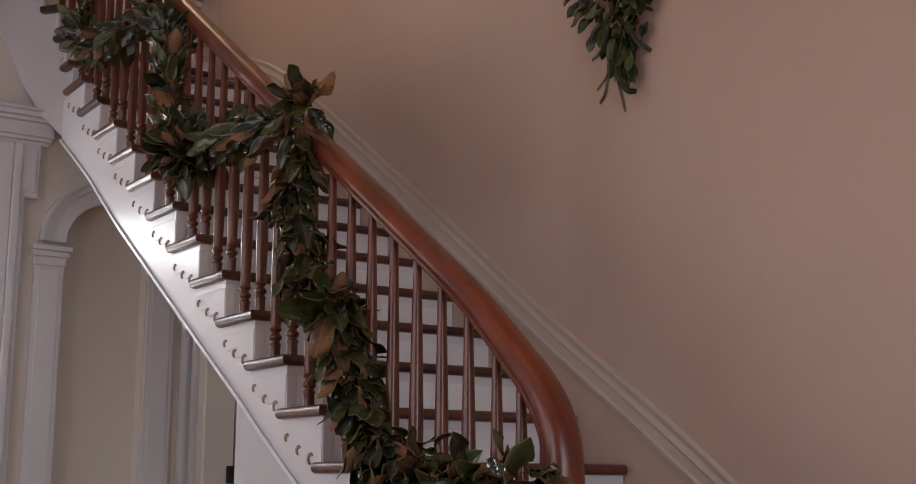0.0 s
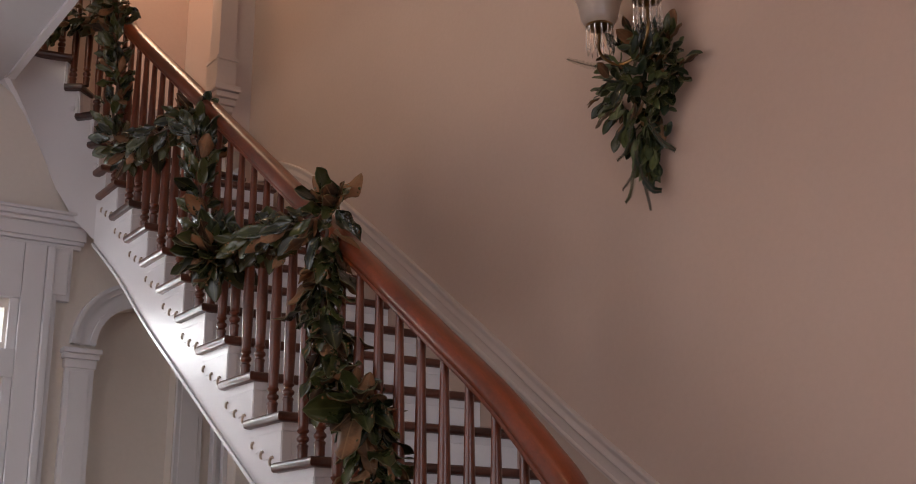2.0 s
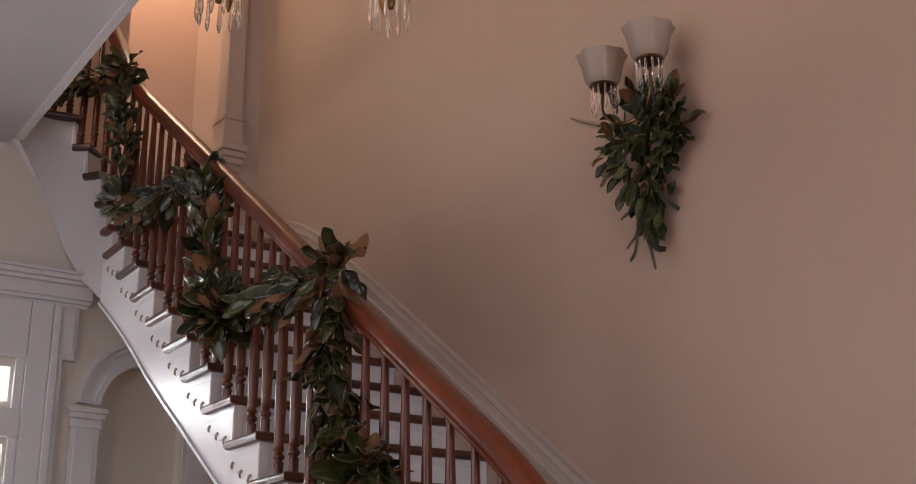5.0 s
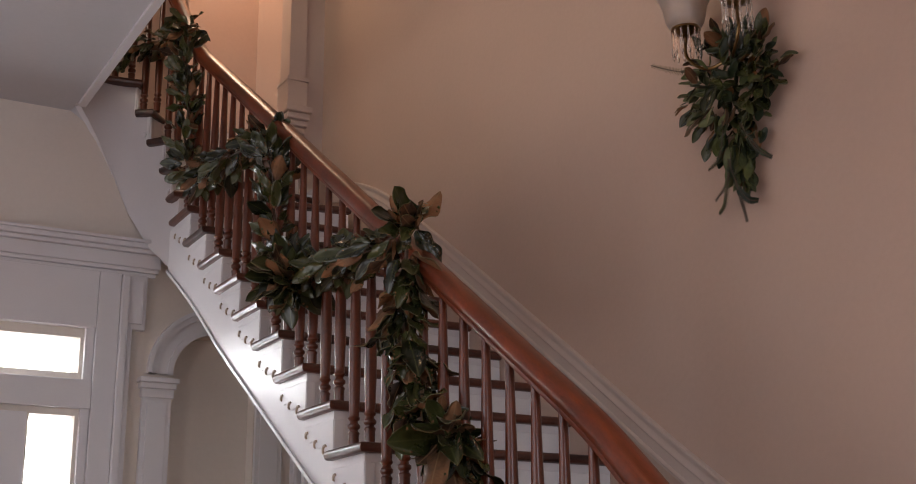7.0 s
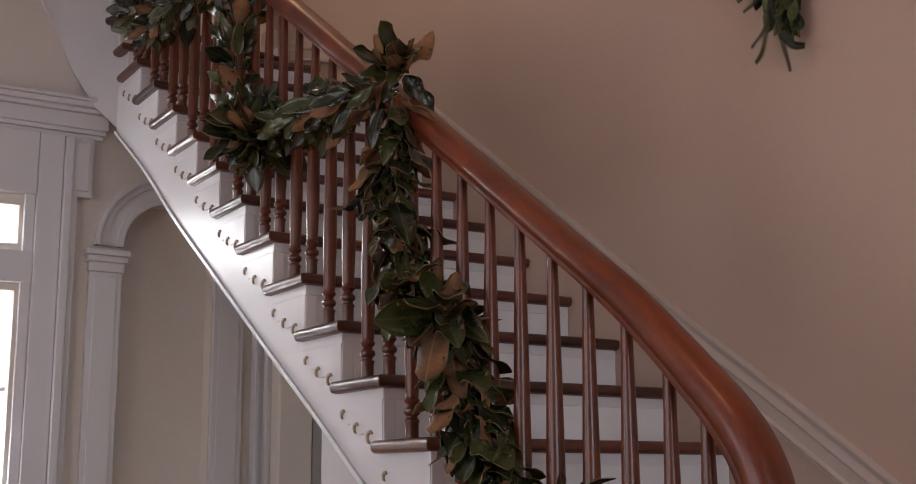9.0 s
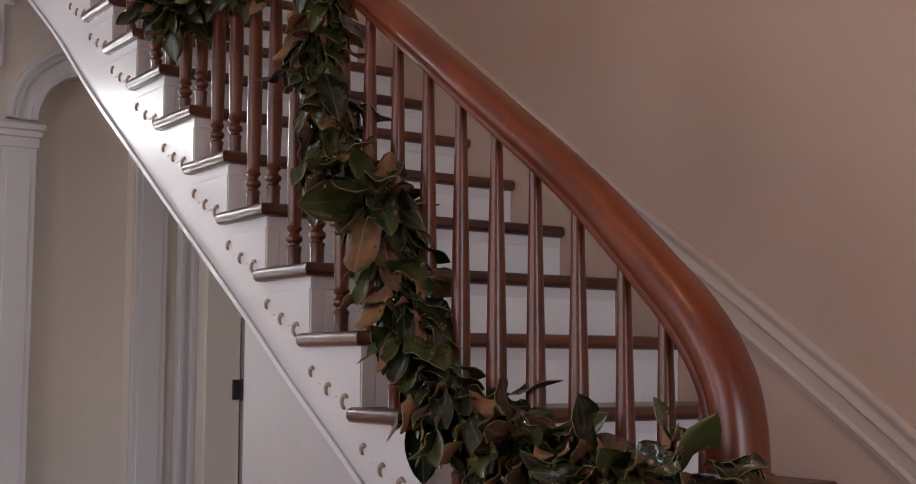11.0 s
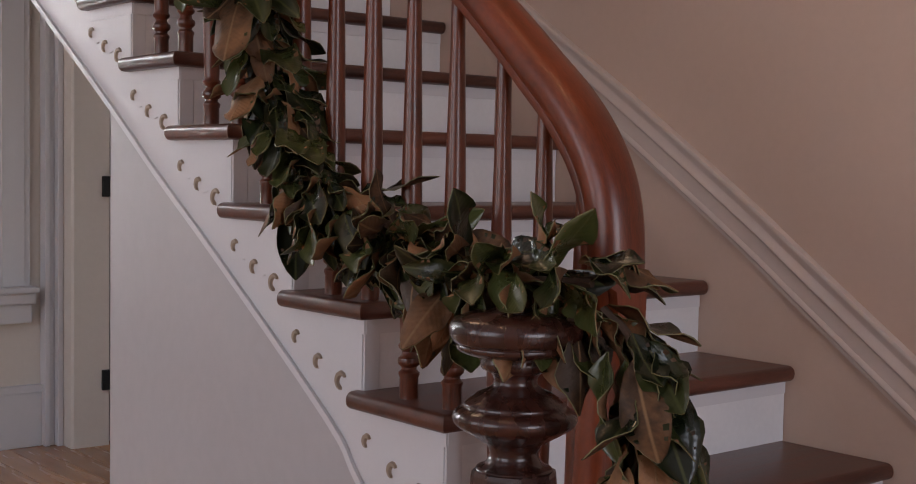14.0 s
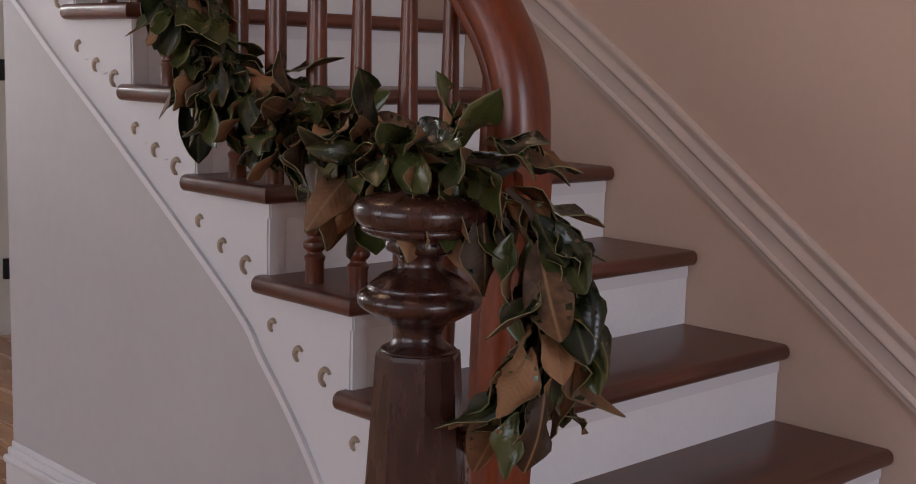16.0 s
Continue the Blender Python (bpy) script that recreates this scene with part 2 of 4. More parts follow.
# ---- the shell of the hall ----
bm = boxes(((-4.6, -7.1, GROUND - 0.12), (2.2, 6.0, GROUND - 0.012)))
floor = solo("floor", bm, FLOORWOOD, "dark joints under the plank floor", "floor", "structure")

bm = bmesh.new()
prism_x(bm, [(-7.1, GROUND - 0.1), (0.45, GROUND - 0.1), (0.45, string_low(0.45) + 0.05), (2.6, string_low(2.6) + 0.05), (3.18, 3.2), (3.18, 7.2), (-7.1, 7.2)], 0.0, 0.2)
for v in bm.verts:
    v.co.x += wall_x(v.co.y)
solo("wall_east", bm, PLASTER, "tall warm beige plaster wall beside the stair", "wall", "structure")

# far wall with the openings of door lights and niche
NX0, NX1, NZ0, NSP = 0.181, 0.655, 0.58, 2.28      # niche
LX0, LX1, LZ1 = -0.545, -0.317, 2.03            # sidelight
TZ0, TZ1 = 2.255, 2.44                         # transom light
bm = boxes(
    ((-4.6, BACK, TZ1), (LX1, BACK + 0.2, 3.72)),
    ((-1.6, BACK, LZ1), (LX1, BACK + 0.2, TZ0)),
    ((LX1, BACK, GROUND), (NX0, BACK + 0.2, 3.72)),
    ((NX0, BACK, GROUND), (NX1, BACK + 0.2, NZ0)),
    ((NX1, BACK, GROUND), (0.88, BACK + 0.2, 3.72)),
    ((NX0, BACK, 2.55), (NX1, BACK + 0.2, 3.72)),
    ((-1.6, BACK, GROUND), (LX0, BACK + 0.2, LZ1)),
    ((LX0, BACK, GROUND), (LX1, BACK + 0.2, 0.62)),
    ((-4.6, BACK, GROUND), (-1.6, BACK + 0.2, TZ1)),
    ((NX0 - 0.1, BACK + 0.1, NZ0 - 0.1), (NX1 + 0.1, BACK + 0.22, 2.72)),
)
solo("wall_north", bm, PLASTER_B, "cream plaster entrance wall with arched niche", "wall", "structure")
bm = boxes(((0.7, BACK + 0.55, GROUND), (2.2, BACK + 0.7, 3.62)), ((1.75, 0.3, GROUND), (1.85, BACK + 0.6, 3.6)))
solo("wall_passage", bm, PLASTER_B, "cream plaster wall beyond the doorway", "wall", "structure")
# upper storey back wall: recess with warm light
bm = boxes(((-4.6, 4.1, 3.62), (2.2, 4.25, 7.2)), ((0.985, 3.18, 3.62), (1.15, 4.1, 7.2)), ((-4.6, 3.31, 3.73), (0.25, 3.5, 7.2)))
solo("wall_upper", bm, PLASTER, "upper hall wall in warm lamp light", "wall", "structure")
bm = boxes(((-4.6, -7.1, 7.2), (2.2, 4.5, 7.35)))
solo("ceiling_upper", bm, PLASTER_C, "plain white plaster ceiling of the upper hall", "ceiling", "structure")

# walls at the back of the room, with window openings
# the opening from y 0.4 to 1.6 is added for the fill lamp
bm = boxes(((-4.6, -7.1, GROUND), (-4.45, -2.8, 7.2)), ((-4.6, -0.6, GROUND), (-4.45, 0.4, 7.2)), ((-4.6, 1.6, GROUND), (-4.45, 3.5, 7.2)), ((-4.6, 0.4, GROUND), (-4.45, 1.6, 0.5)), ((-4.6, 0.4, 3.0), (-4.45, 1.6, 7.2)), ((-4.6, -2.8, GROUND), (-4.45, -0.6, 0.5)), ((-4.6, -2.8, 3.0), (-4.45, -0.6, 7.2)))
solo("wall_west", bm, PLASTER_B, "cream plaster wall with a wide window opening", "wall", "structure")
bm = boxes(((-4.6, -7.1, GROUND), (-2.6, -6.95, 7.2)), ((0.1, -7.1, GROUND), (1.5, -6.95, 7.2)), ((-2.6, -7.1, GROUND), (0.1, -6.95, 0.5)), ((-2.6, -7.1, 3.0), (0.1, -6.95, 7.2)))
solo("wall_south", bm, PLASTER_B, "cream plaster wall with a wide window opening", "wall", "structure")

# gallery: the upper floor beside the well and its flat soffit
bm = boxes(((-4.45, -7.0, 3.685), (-0.455, CY + 0.17, UP - 0.035)), ((-4.45, CY + 0.17, 3.69), (-0.46, BACK + 0.02, UP - 0.035)))
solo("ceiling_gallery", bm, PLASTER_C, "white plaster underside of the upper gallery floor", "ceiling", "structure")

# ---- the stair ----
stair = thing("staircase", "white painted staircase with dark stained treads curving up to a gallery", "staircase", kind="structure")


def make_tread(poly, z, edges, parent, label=""):
    bm = bmesh.new()
    n = len(poly)
    lo = [bm.verts.new((x, y, z - 0.036)) for x, y in poly]
    hi = [bm.verts.new((x, y, z)) for x, y in poly]
    bm.faces.new(lo[::-1])
    bm.faces.new(hi)
    for i in range(n):
        bm.faces.new((lo[i], lo[(i + 1) % n], hi[(i + 1) % n], hi[i]))
    bm.edges.ensure_lookup_table()
    pick = []
    for i in edges:
        j = (i + 1) % n
        for ring in (lo, hi):
            pick.append(bm.edges.get((ring[i], ring[j])))
    bmesh.ops.bevel(bm, geom=pick, offset=0.0165, segments=4, profile=0.5, affect="EDGES")
    return part("tread", bm, TREADWOOD, parent, label, True)


def scotia(path, parent):
    """The small white moulding under a nosing."""
    bm = bmesh.new()
    sweep(bm, [Vector(p) for p in path], [(-0.004, 0), (0.020, 0), (0.019, -0.006), (0.012, -0.010), (0.006, -0.020), (0.004, -0.030), (-0.004, -0.030)])
    return part("nosing_moulding", bm, PAINT, parent, "", True)


for n in range(0, 18):
    ys, yw = front(n)
    ys2, yw2 = front(n + 1) if n < 17 else (ys + GO, yw + GO)
    z = n * RISE
    x1 = wall_x(yw) - 0.002
    # outline: string front, wall front, wall back, string back
    make_tread([(0.0, ys), (x1 - 0.004, yw), (x1 - 0.004, yw2 + 0.03), (0.0, ys2 + 0.045)], z, (0, 3), stair)
    bm = bmesh.new()
    prism_z(bm, [(0.071, ys + 0.031), (x1, yw + 0.03), (x1, yw + 0.05), (0.071, ys + 0.051)], z - RISE, z - 0.036)
    part("riser", bm, PAINT_RISER, stair)
    scotia([(x1 - 0.002, yw + 0.03, z - 0.036), (0.034, ys + 0.03, z - 0.036)], stair)
    scotia([(0.034, ys + 0.028, z - 0.036), (0.034, ys2 + 0.035, z - 0.036)], stair)

# string board with its sawtooth top
pts = []
low = [(-2.075, GROUND), (-1.16, GROUND), (-1.10, 0.05), (-1.03, 0.21), (-0.937, 0.347), (-0.852, 0.448), (-0.753, 0.546)] + [(y, string_low(y)) for y in (-0.65, -0.181, 0.096, 0.40, 0.824, 1.38, 1.80, 2.22, 2.70)]
for n in range(17, -1, -1):
    ys = front(n)[0] + 0.03
    yb = (front(n + 1)[0] + 0.03 if n < 17 else 2.70)
    pts += [(yb, n * RISE - 0.036), (ys, n * RISE - 0.036)]
bm = bmesh.new()
prism_x(bm, low + pts, 0.034, 0.07)
part("string_board", bm, PAINT, stair, "semi-gloss white painted outer string")
bm = bmesh.new()
bead = smooth_path([(0.03, y, z) for y, z in low], 4)
sweep(bm, bead, [(0.0, -0.008), (0.005, -0.006), (0.0065, 0.0), (0.005, 0.005), (0.0, 0.007), (-0.006, 0.007), (-0.006, -0.008)])
part("string_bead", bm, PAINT, stair, "", True)

# scrolled brackets: a thin plate with a lobed lower edge and three crescents at each tread end, raised, their tan
# standing for the shade in sunk holes


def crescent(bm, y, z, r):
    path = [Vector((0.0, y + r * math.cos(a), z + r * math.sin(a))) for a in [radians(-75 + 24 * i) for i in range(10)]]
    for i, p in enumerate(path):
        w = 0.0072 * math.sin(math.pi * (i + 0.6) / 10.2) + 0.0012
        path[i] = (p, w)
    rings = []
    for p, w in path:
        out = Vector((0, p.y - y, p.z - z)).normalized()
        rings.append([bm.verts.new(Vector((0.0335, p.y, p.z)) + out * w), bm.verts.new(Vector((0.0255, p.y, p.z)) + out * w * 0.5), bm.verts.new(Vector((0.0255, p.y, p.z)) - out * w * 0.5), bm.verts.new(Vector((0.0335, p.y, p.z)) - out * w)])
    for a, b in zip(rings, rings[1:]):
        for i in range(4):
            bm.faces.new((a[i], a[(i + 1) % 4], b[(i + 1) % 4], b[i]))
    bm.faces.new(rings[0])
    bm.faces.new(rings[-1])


for n in range(2, 18):
    yf, z = front(n)[0] + 0.036, n * RISE
    bm = bmesh.new()
    # lobed plate from behind the next tread's end down to this tread's front
    edge = []
    for i in range(31):
        t = i / 30
        lobe = abs(math.sin(math.pi * (3 * t + 0.15))) * 0.018
        edge.append((yf + 0.265 * (1 - t), z - 0.090 - 0.092 * t ** 0.8 - lobe))
    prism_x(bm, edge + [(yf, z - 0.062), (yf + 0.265, z - 0.062)], 0.0312, 0.0345)
    b = part("bracket", bm, PAINT, stair)
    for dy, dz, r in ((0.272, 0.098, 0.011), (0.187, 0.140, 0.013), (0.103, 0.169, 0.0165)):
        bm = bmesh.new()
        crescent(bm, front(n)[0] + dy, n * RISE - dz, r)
        part("scroll", bm, HOLE_SHADE, b, "raised crescent in the tan shade of a carved hole", True)

# spandrel below the string
bm = bmesh.new()
prism_x(bm, [(0.41, GROUND), (0.41, string_low(0.41) + 0.04), (0.0, string_low(0.0) + 0.04), (-0.4, string_low(-0.4) + 0.04), (-0.65, 0.67), (-0.753, 0.575), (-0.852, 0.478), (-0.937, 0.377), (-1.03, 0.24), (-1.10, 0.08), (-1.16, GROUND + 0.02), (-1.16, GROUND)], 0.040, 0.16)
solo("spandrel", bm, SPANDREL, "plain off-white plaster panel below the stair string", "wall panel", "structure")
bm = boxes(((0.022, -1.12, GROUND), (0.046, 0.422, 0.035)), ((0.046, 0.41, GROUND), (0.17, 0.434, 0.035)), bevel=0.002)
box(bm, (0.016, -1.10, 0.036), (0.046, 0.428, 0.058), 0.008)
box(bm, (0.026, -1.10, 0.058), (0.046, 0.420, 0.078), 0.005)
box(bm, (0.036, -1.10, 0.078), (0.046, 0.414, 0.094), 0.003)
solo("baseboard_spandrel", bm, PAINT, "white painted moulded baseboard", "baseboard", "structure")

# winders
for n in range(18, 23):
    a0, a1 = ANGLE[n], ANGLE.get(n + 1, 100)
    z = n * RISE
    i0, i1 = spoke(a0 - 4, WELL - 0.005), spoke(a1 + 3, WELL - 0.005)
    o0, o1 = spoke(a0 - 2), spoke(a1 + 1)
    poly = [i0, o0]
    corner = math.degrees(math.atan2(BACK - CY, 0.985 - CX))
    if a0 < corner < a1:
        poly.append((0.985, BACK - 0.01))
    poly += [o1, i1]
    make_tread(poly, z, (0, len(poly) - 1), stair)
    r0, ro = spoke(a0 + 3, WELL + 0.03), spoke(a0)
    d = Vector((ro[0] - r0[0], ro[1] - r0[1], 0)).normalized()
    s = Vector((-d.y, d.x, 0)) * 0.02
    bm = bmesh.new()
    prism_z(bm, [(r0[0], r0[1]), (ro[0], ro[1]), (ro[0] + s.x, ro[1] + s.y), (r0[0] + s.x, r0[1] + s.y)], z - RISE, z - 0.036)
    part("riser", bm, PAINT_RISER, stair)


HELIX = [(0, 2.77), (20, 2.83), (45, 2.945), (68, 3.14), (83, 3.33), (105, 3.55), (116, 3.63), (130, 3.70), (400, 3.70)]


def helix_low(a):
    """Lower edge of the curved string over the turn's angle."""
    for (a0, p), (a1, q) in zip(HELIX, HELIX[1:]):
        if a <= a1:
            return p + (q - p) * (a - a0) / (a1 - a0)


def helix_top(a):
    z = 17 * RISE
    for n in range(18, 23):
        if a >= ANGLE[n] + 2:
            z = n * RISE
    return z - 0.036


bm = bmesh.new()
prev = None
angles = list(range(0, 140, 2))
for a in angles:
    zt = helix_top(a)
    ring = []
    for r in (WELL + 0.034, WELL + 0.07):
        x, y = spoke(a, r)
        ring += [bm.verts.new((x, y, helix_low(a))), bm.verts.new((x, y, zt))]
    if prev:
        bm.faces.new((prev[0], ring[0], ring[1], prev[1]))
        bm.faces.new((prev[2], prev[3], ring[3], ring[2]))
        bm.faces.new((prev[0], prev[2], ring[2], ring[0]))
        bm.faces.new((prev[1], ring[1], ring[3], prev[3]))
    prev = ring
part("curved_string", bm, PAINT, stair, "", True)
bm = boxes(((-0.455, -7.0, 3.665), (-0.415, CY + 0.17, UP - 0.036)))
part("gallery_fascia", bm, PAINT, stair)
# small round scrolls on the curved string
for n in (18, 19, 20, 21):
    a = ANGLE[n] + 9
    x, y = spoke(a, WELL + 0.032)
    bm = turned([(0.016, 0), (0.016, 0.004), (0.010, 0.006)], 12, m=Matrix.Translation((x, y, n * RISE - 0.14)) @ pose(0, 0, 0, 0, -90, a))
    part("scroll", bm, PAINT, stair, "", True)

# soffit of flight and turn
bm = bmesh.new()
prism_x(bm, [(0.6, string_low(0.6) + 0.004), (2.70, string_low(2.70) + 0.004), (2.70, string_low(2.70) + 0.03), (0.6, string_low(0.6) + 0.03)], 0.05, 0.985)
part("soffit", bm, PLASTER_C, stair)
bm = bmesh.new()
prev = None
for a in range(0, 180, 4):
    row = []
    o = spoke(a)
    o = (max(o[0], -1.6), o[1])
    i = spoke(a, WELL + 0.05)
    for k in range(9):
        t = k / 8
        row.append(bm.verts.new((i[0] + (o[0] - i[0]) * t, i[1] + (o[1] - i[1]) * t, helix_low(a) + 0.004)))
    if prev:
        for k in range(8):
            bm.faces.new((prev[k], row[k], row[k + 1], prev[k + 1]))
    prev = row
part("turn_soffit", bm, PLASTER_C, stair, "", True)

# landing floor and gallery floor edge boards
bm = boxes(((-4.45, -7.0, UP - 0.034), (-0.40, CY + 0.1, UP)), ((-4.45, CY + 0.101, UP - 0.034), (-0.36, 3.30, UP)), bevel=0.01)
solo("floor_gallery", bm, TREADWOOD, "dark stained boards of the upper gallery", "floor", "structure")

# ---- balustrade ----
balustrade = thing("balustrade", "polished mahogany balustrade with turned balusters and curving handrail", "balustrade", kind="structure")


def rail_z(y):
    return 2.22 + 0.70 * y


RAIL_LOW = [(0.058, -1.385, 0.36), (0.058, -1.395, 0.55), (0.060, -1.408, 0.85), (0.060, -1.414, 0.99), (0.060, -1.404, 1.10), (0.060, -1.370, 1.18), (0.060, -1.310, 1.255), (0.060, -1.235, 1.323), (0.060, -1.15, 1.398)]
RAIL_HIGH = [(0.060, y, rail_z(y)) for y in (-1.0, -0.7, -0.4, 0.2, 0.8, 1.4)]
RAIL_TURN = [(0.06, 1.87, 3.525), (0.06, 2.2, 3.755), (0.06, 2.36, 3.865), (0.06, 2.5, 3.99), (0.062, 2.66, 4.15), (0.045, 2.82, 4.36), (0.0, 2.92, 4.53), (-0.1, 2.985, 4.68), (-0.23, 3.0, 4.76), (-0.36, 2.95, 4.80), (-0.43, 2.8, 4.81), (-0.43, 2.4, 4.81), (-0.43, 0.0, 4.81), (-0.43, -6.9, 4.81)]
rail_path = smooth_path(RAIL_LOW + RAIL_HIGH + RAIL_TURN, 10)
SECTION = [(0.030, -0.042), (0.034, -0.034), (0.033, -0.026), (0.041, -0.018), (0.047, -0.004), (0.047, 0.012), (0.040, 0.028), (0.026, 0.038), (0.0, 0.042), (-0.026, 0.038), (-0.040, 0.028), (-0.047, 0.012), (-0.047, -0.004), (-0.041, -0.018), (-0.033, -0.026), (-0.034, -0.034), (-0.030, -0.042)]
bm = bmesh.new()
# the rail swells where it drops to the lower steps
sweep(bm, rail_path, SECTION, girth=lambda i: 1.03 - 0.17 * min(1.0, max(0.0, (i - 55) / 40)))
part("handrail", bm, RAILWOOD, balustrade, "broad red-brown rounded handrail", True)


def baluster_profile(h):
    low = [(0.0165, 0), (0.0165, 0.040), (0.0185, 0.046), (0.0185, 0.050), (0.0135, 0.056), (0.0135, 0.060), (0.0195, 0.066), (0.0205, 0.072), (0.0195, 0.078), (0.014, 0.083), (0.0125, 0.090), (0.0185, 0.097), (0.0195, 0.102), (0.016, 0.108)]
    a, b = 0.108, h
    shaft = [(0.0165, a + 0.01), (0.0195, a + (b - a) * 0.18), (0.0195, a + (b - a) * 0.26), (0.0165, a + (b - a) * 0.55), (0.0125, a + (b - a) * 0.85), (0.0115, b)]
    return low + shaft


def rail_under(x, y):
    best = min(rail_path, key=lambda p: (p.x - x) ** 2 + (p.y - y) ** 2)
    return best.z - 0.031


cache = {}


def baluster(x, y, z):
    h = round(rail_under(x, y) - z, 2)
    if h not in cache:
        cache[h] = mesh("baluster", turned([(r * 1.1, z) for r, z in baluster_profile(h)], 14), MAHOGANY, True)
    ob = new("baluster", cache[h])
    ob.location = (x, y, z)
    ob.rotation_euler = (0, 0, random.uniform(0, 6))
    ob.parent = balustrade
    return ob


for n in range(3, 18):
    for dy in (0.048, 0.178) if n > 3 else (0.075, 0.18):
        baluster(0.058, front(n)[0] + dy, n * RISE)
baluster(0.058, -1.345, 2 * RISE)
for a in (16, 31, 46, 60, 74, 90, 108, 128):
    x, y = spoke(a, WELL + 0.05)
    level = max([n for n in ANGLE if ANGLE[n] - 2 <= a] + [17])
    baluster(x, y, level * RISE)
for i in range(40):
    baluster(-0.43, 2.5 - 0.16 * i, UP)

# ---- newel ----
newel = thing("newel_post", "dark turned wooden newel post with tapered octagonal shaft", "newel post", at=(-0.235, -1.51, GROUND))
NWX, NWY = -0.235, -1.51
bm = turned([(0.105, GROUND), (0.105, 0.16), (0.098, 0.18), (0.094, 0.19), (0.0605, 0.728), (0.059, 0.7345)], 8, m=pose(NWX, NWY, 0, 0, 0, 12))
part("shaft", bm, DARKWOOD, newel)
CAP = [(0.050, 0.733), (0.050, 0.738), (0.039, 0.744), (0.032, 0.757), (0.038, 0.773), (0.045, 0.776), (0.052, 0.781), (0.065, 0.789), (0.079, 0.799), (0.0825, 0.810), (0.078, 0.818), (0.070, 0.823), (0.068, 0.826), (0.067, 0.829), (0.058, 0.836), (0.048, 0.843), (0.039, 0.847), (0.030, 0.854), (0.029, 0.863), (0.034, 0.871), (0.044, 0.876), (0.047, 0.884), (0.046, 0.893), (0.050, 0.896), (0.065, 0.897), (0.077, 0.903), (0.079, 0.909), (0.078, 0.912), (0.0845, 0.916), (0.089, 0.932), (0.0835, 0.944), (0.070, 0.951), (0.052, 0.956), (0.030, 0.958), (0.029, 0.962), (0.026, 0.969), (0.016, 0.977), (0.005, 0.981)]
bm = turned([(max(0.003, p.x) * 1.06, p.z) for p in smooth_path([(r, 0, z) for r, z in CAP], 3)], 44, m=pose(NWX, NWY, 0))
part("turned_head", bm, DARKWOOD, newel, "glossy dark turned bulbs and cap", True)

# ---- leaves ----


def leaf_mesh(name, length, width, curl, fold, wave, mats, seed):
    rng = random.Random(seed)
    bm = bmesh.new()
    nu, nv = 10, 4
    ph = rng.uniform(0, 6)
    grids = []
    for side in (0, 1):
        g = []
        for i in range(nu + 1):
            t = i / nu
            w = width / 2 * (math.sin(math.pi * min(1, t ** 1.1 * 0.97 + 0.03)) ** 0.65) if 0 < i < nu else 0.0015
            row = []
            for j in range(nv + 1):
                s = j / nv * 2 - 1
                y = s * w
                z = abs(s) * w * fold + curl * length * (t * t - 0.2 * t) + wave * math.sin(9 * t + ph + s * 1.3) * s * s * width * math.sin(math.pi * t)
                row.append(bm.verts.new((t * length, y, z - side * 0.0016)))
            g.append(row)
        grids.append(g)
    for side, g in enumerate(grids):
        for i in range(nu):
            for j in range(nv):
                q = (g[i][j], g[i + 1][j], g[i + 1][j + 1], g[i][j + 1])
                f = bm.faces.new(q if side == 0 else q[::-1])
                f.material_index = side
    a, b = grids
    for i in range(nu):
        for j in (0, nv):
            f = bm.faces.new((a[i][j], a[i + 1][j], b[i + 1][j], b[i][j]))
            f.material_index = 2
    me = bpy.data.meshes.new(name)
    bm.to_mesh(me)
    bm.free()
    for m in mats:
        me.materials.append(m)
    for p in me.polygons:
        p.use_smooth = True
    return me


MAG = [leaf_mesh("leaf", L, W, c, f, w, (LEAF, LEAF_BACK, RIM), i) for i, (L, W, c, f, w) in enumerate([(0.105, 0.050, -0.22, 0.3, 0.26), (0.115, 0.052, 0.18, 0.25, 0.22), (0.09, 0.046, 0.35, 0.35, 0.3), (0.11, 0.046, -0.40, 0.3, 0.28), (0.135, 0.060, 0.08, 0.2, 0.14), (0.088, 0.048, -0.15, 0.4, 0.34), (0.10, 0.044, 0.5, 0.25, 0.22), (0.125, 0.058, -0.25, 0.15, 0.2)])]


def aim(p, d, nrm):
    """Pose with local x along d and z near nrm."""
    x = d.normalized()
    z = (nrm - x * nrm.dot(x))
    z = z.normalized() if z.length > 1e-3 else x.orthogonal().normalized()
    y = z.cross(x)
    m = Matrix((x, y, z)).transposed().to_4x4()
    m.translation = p
    return m


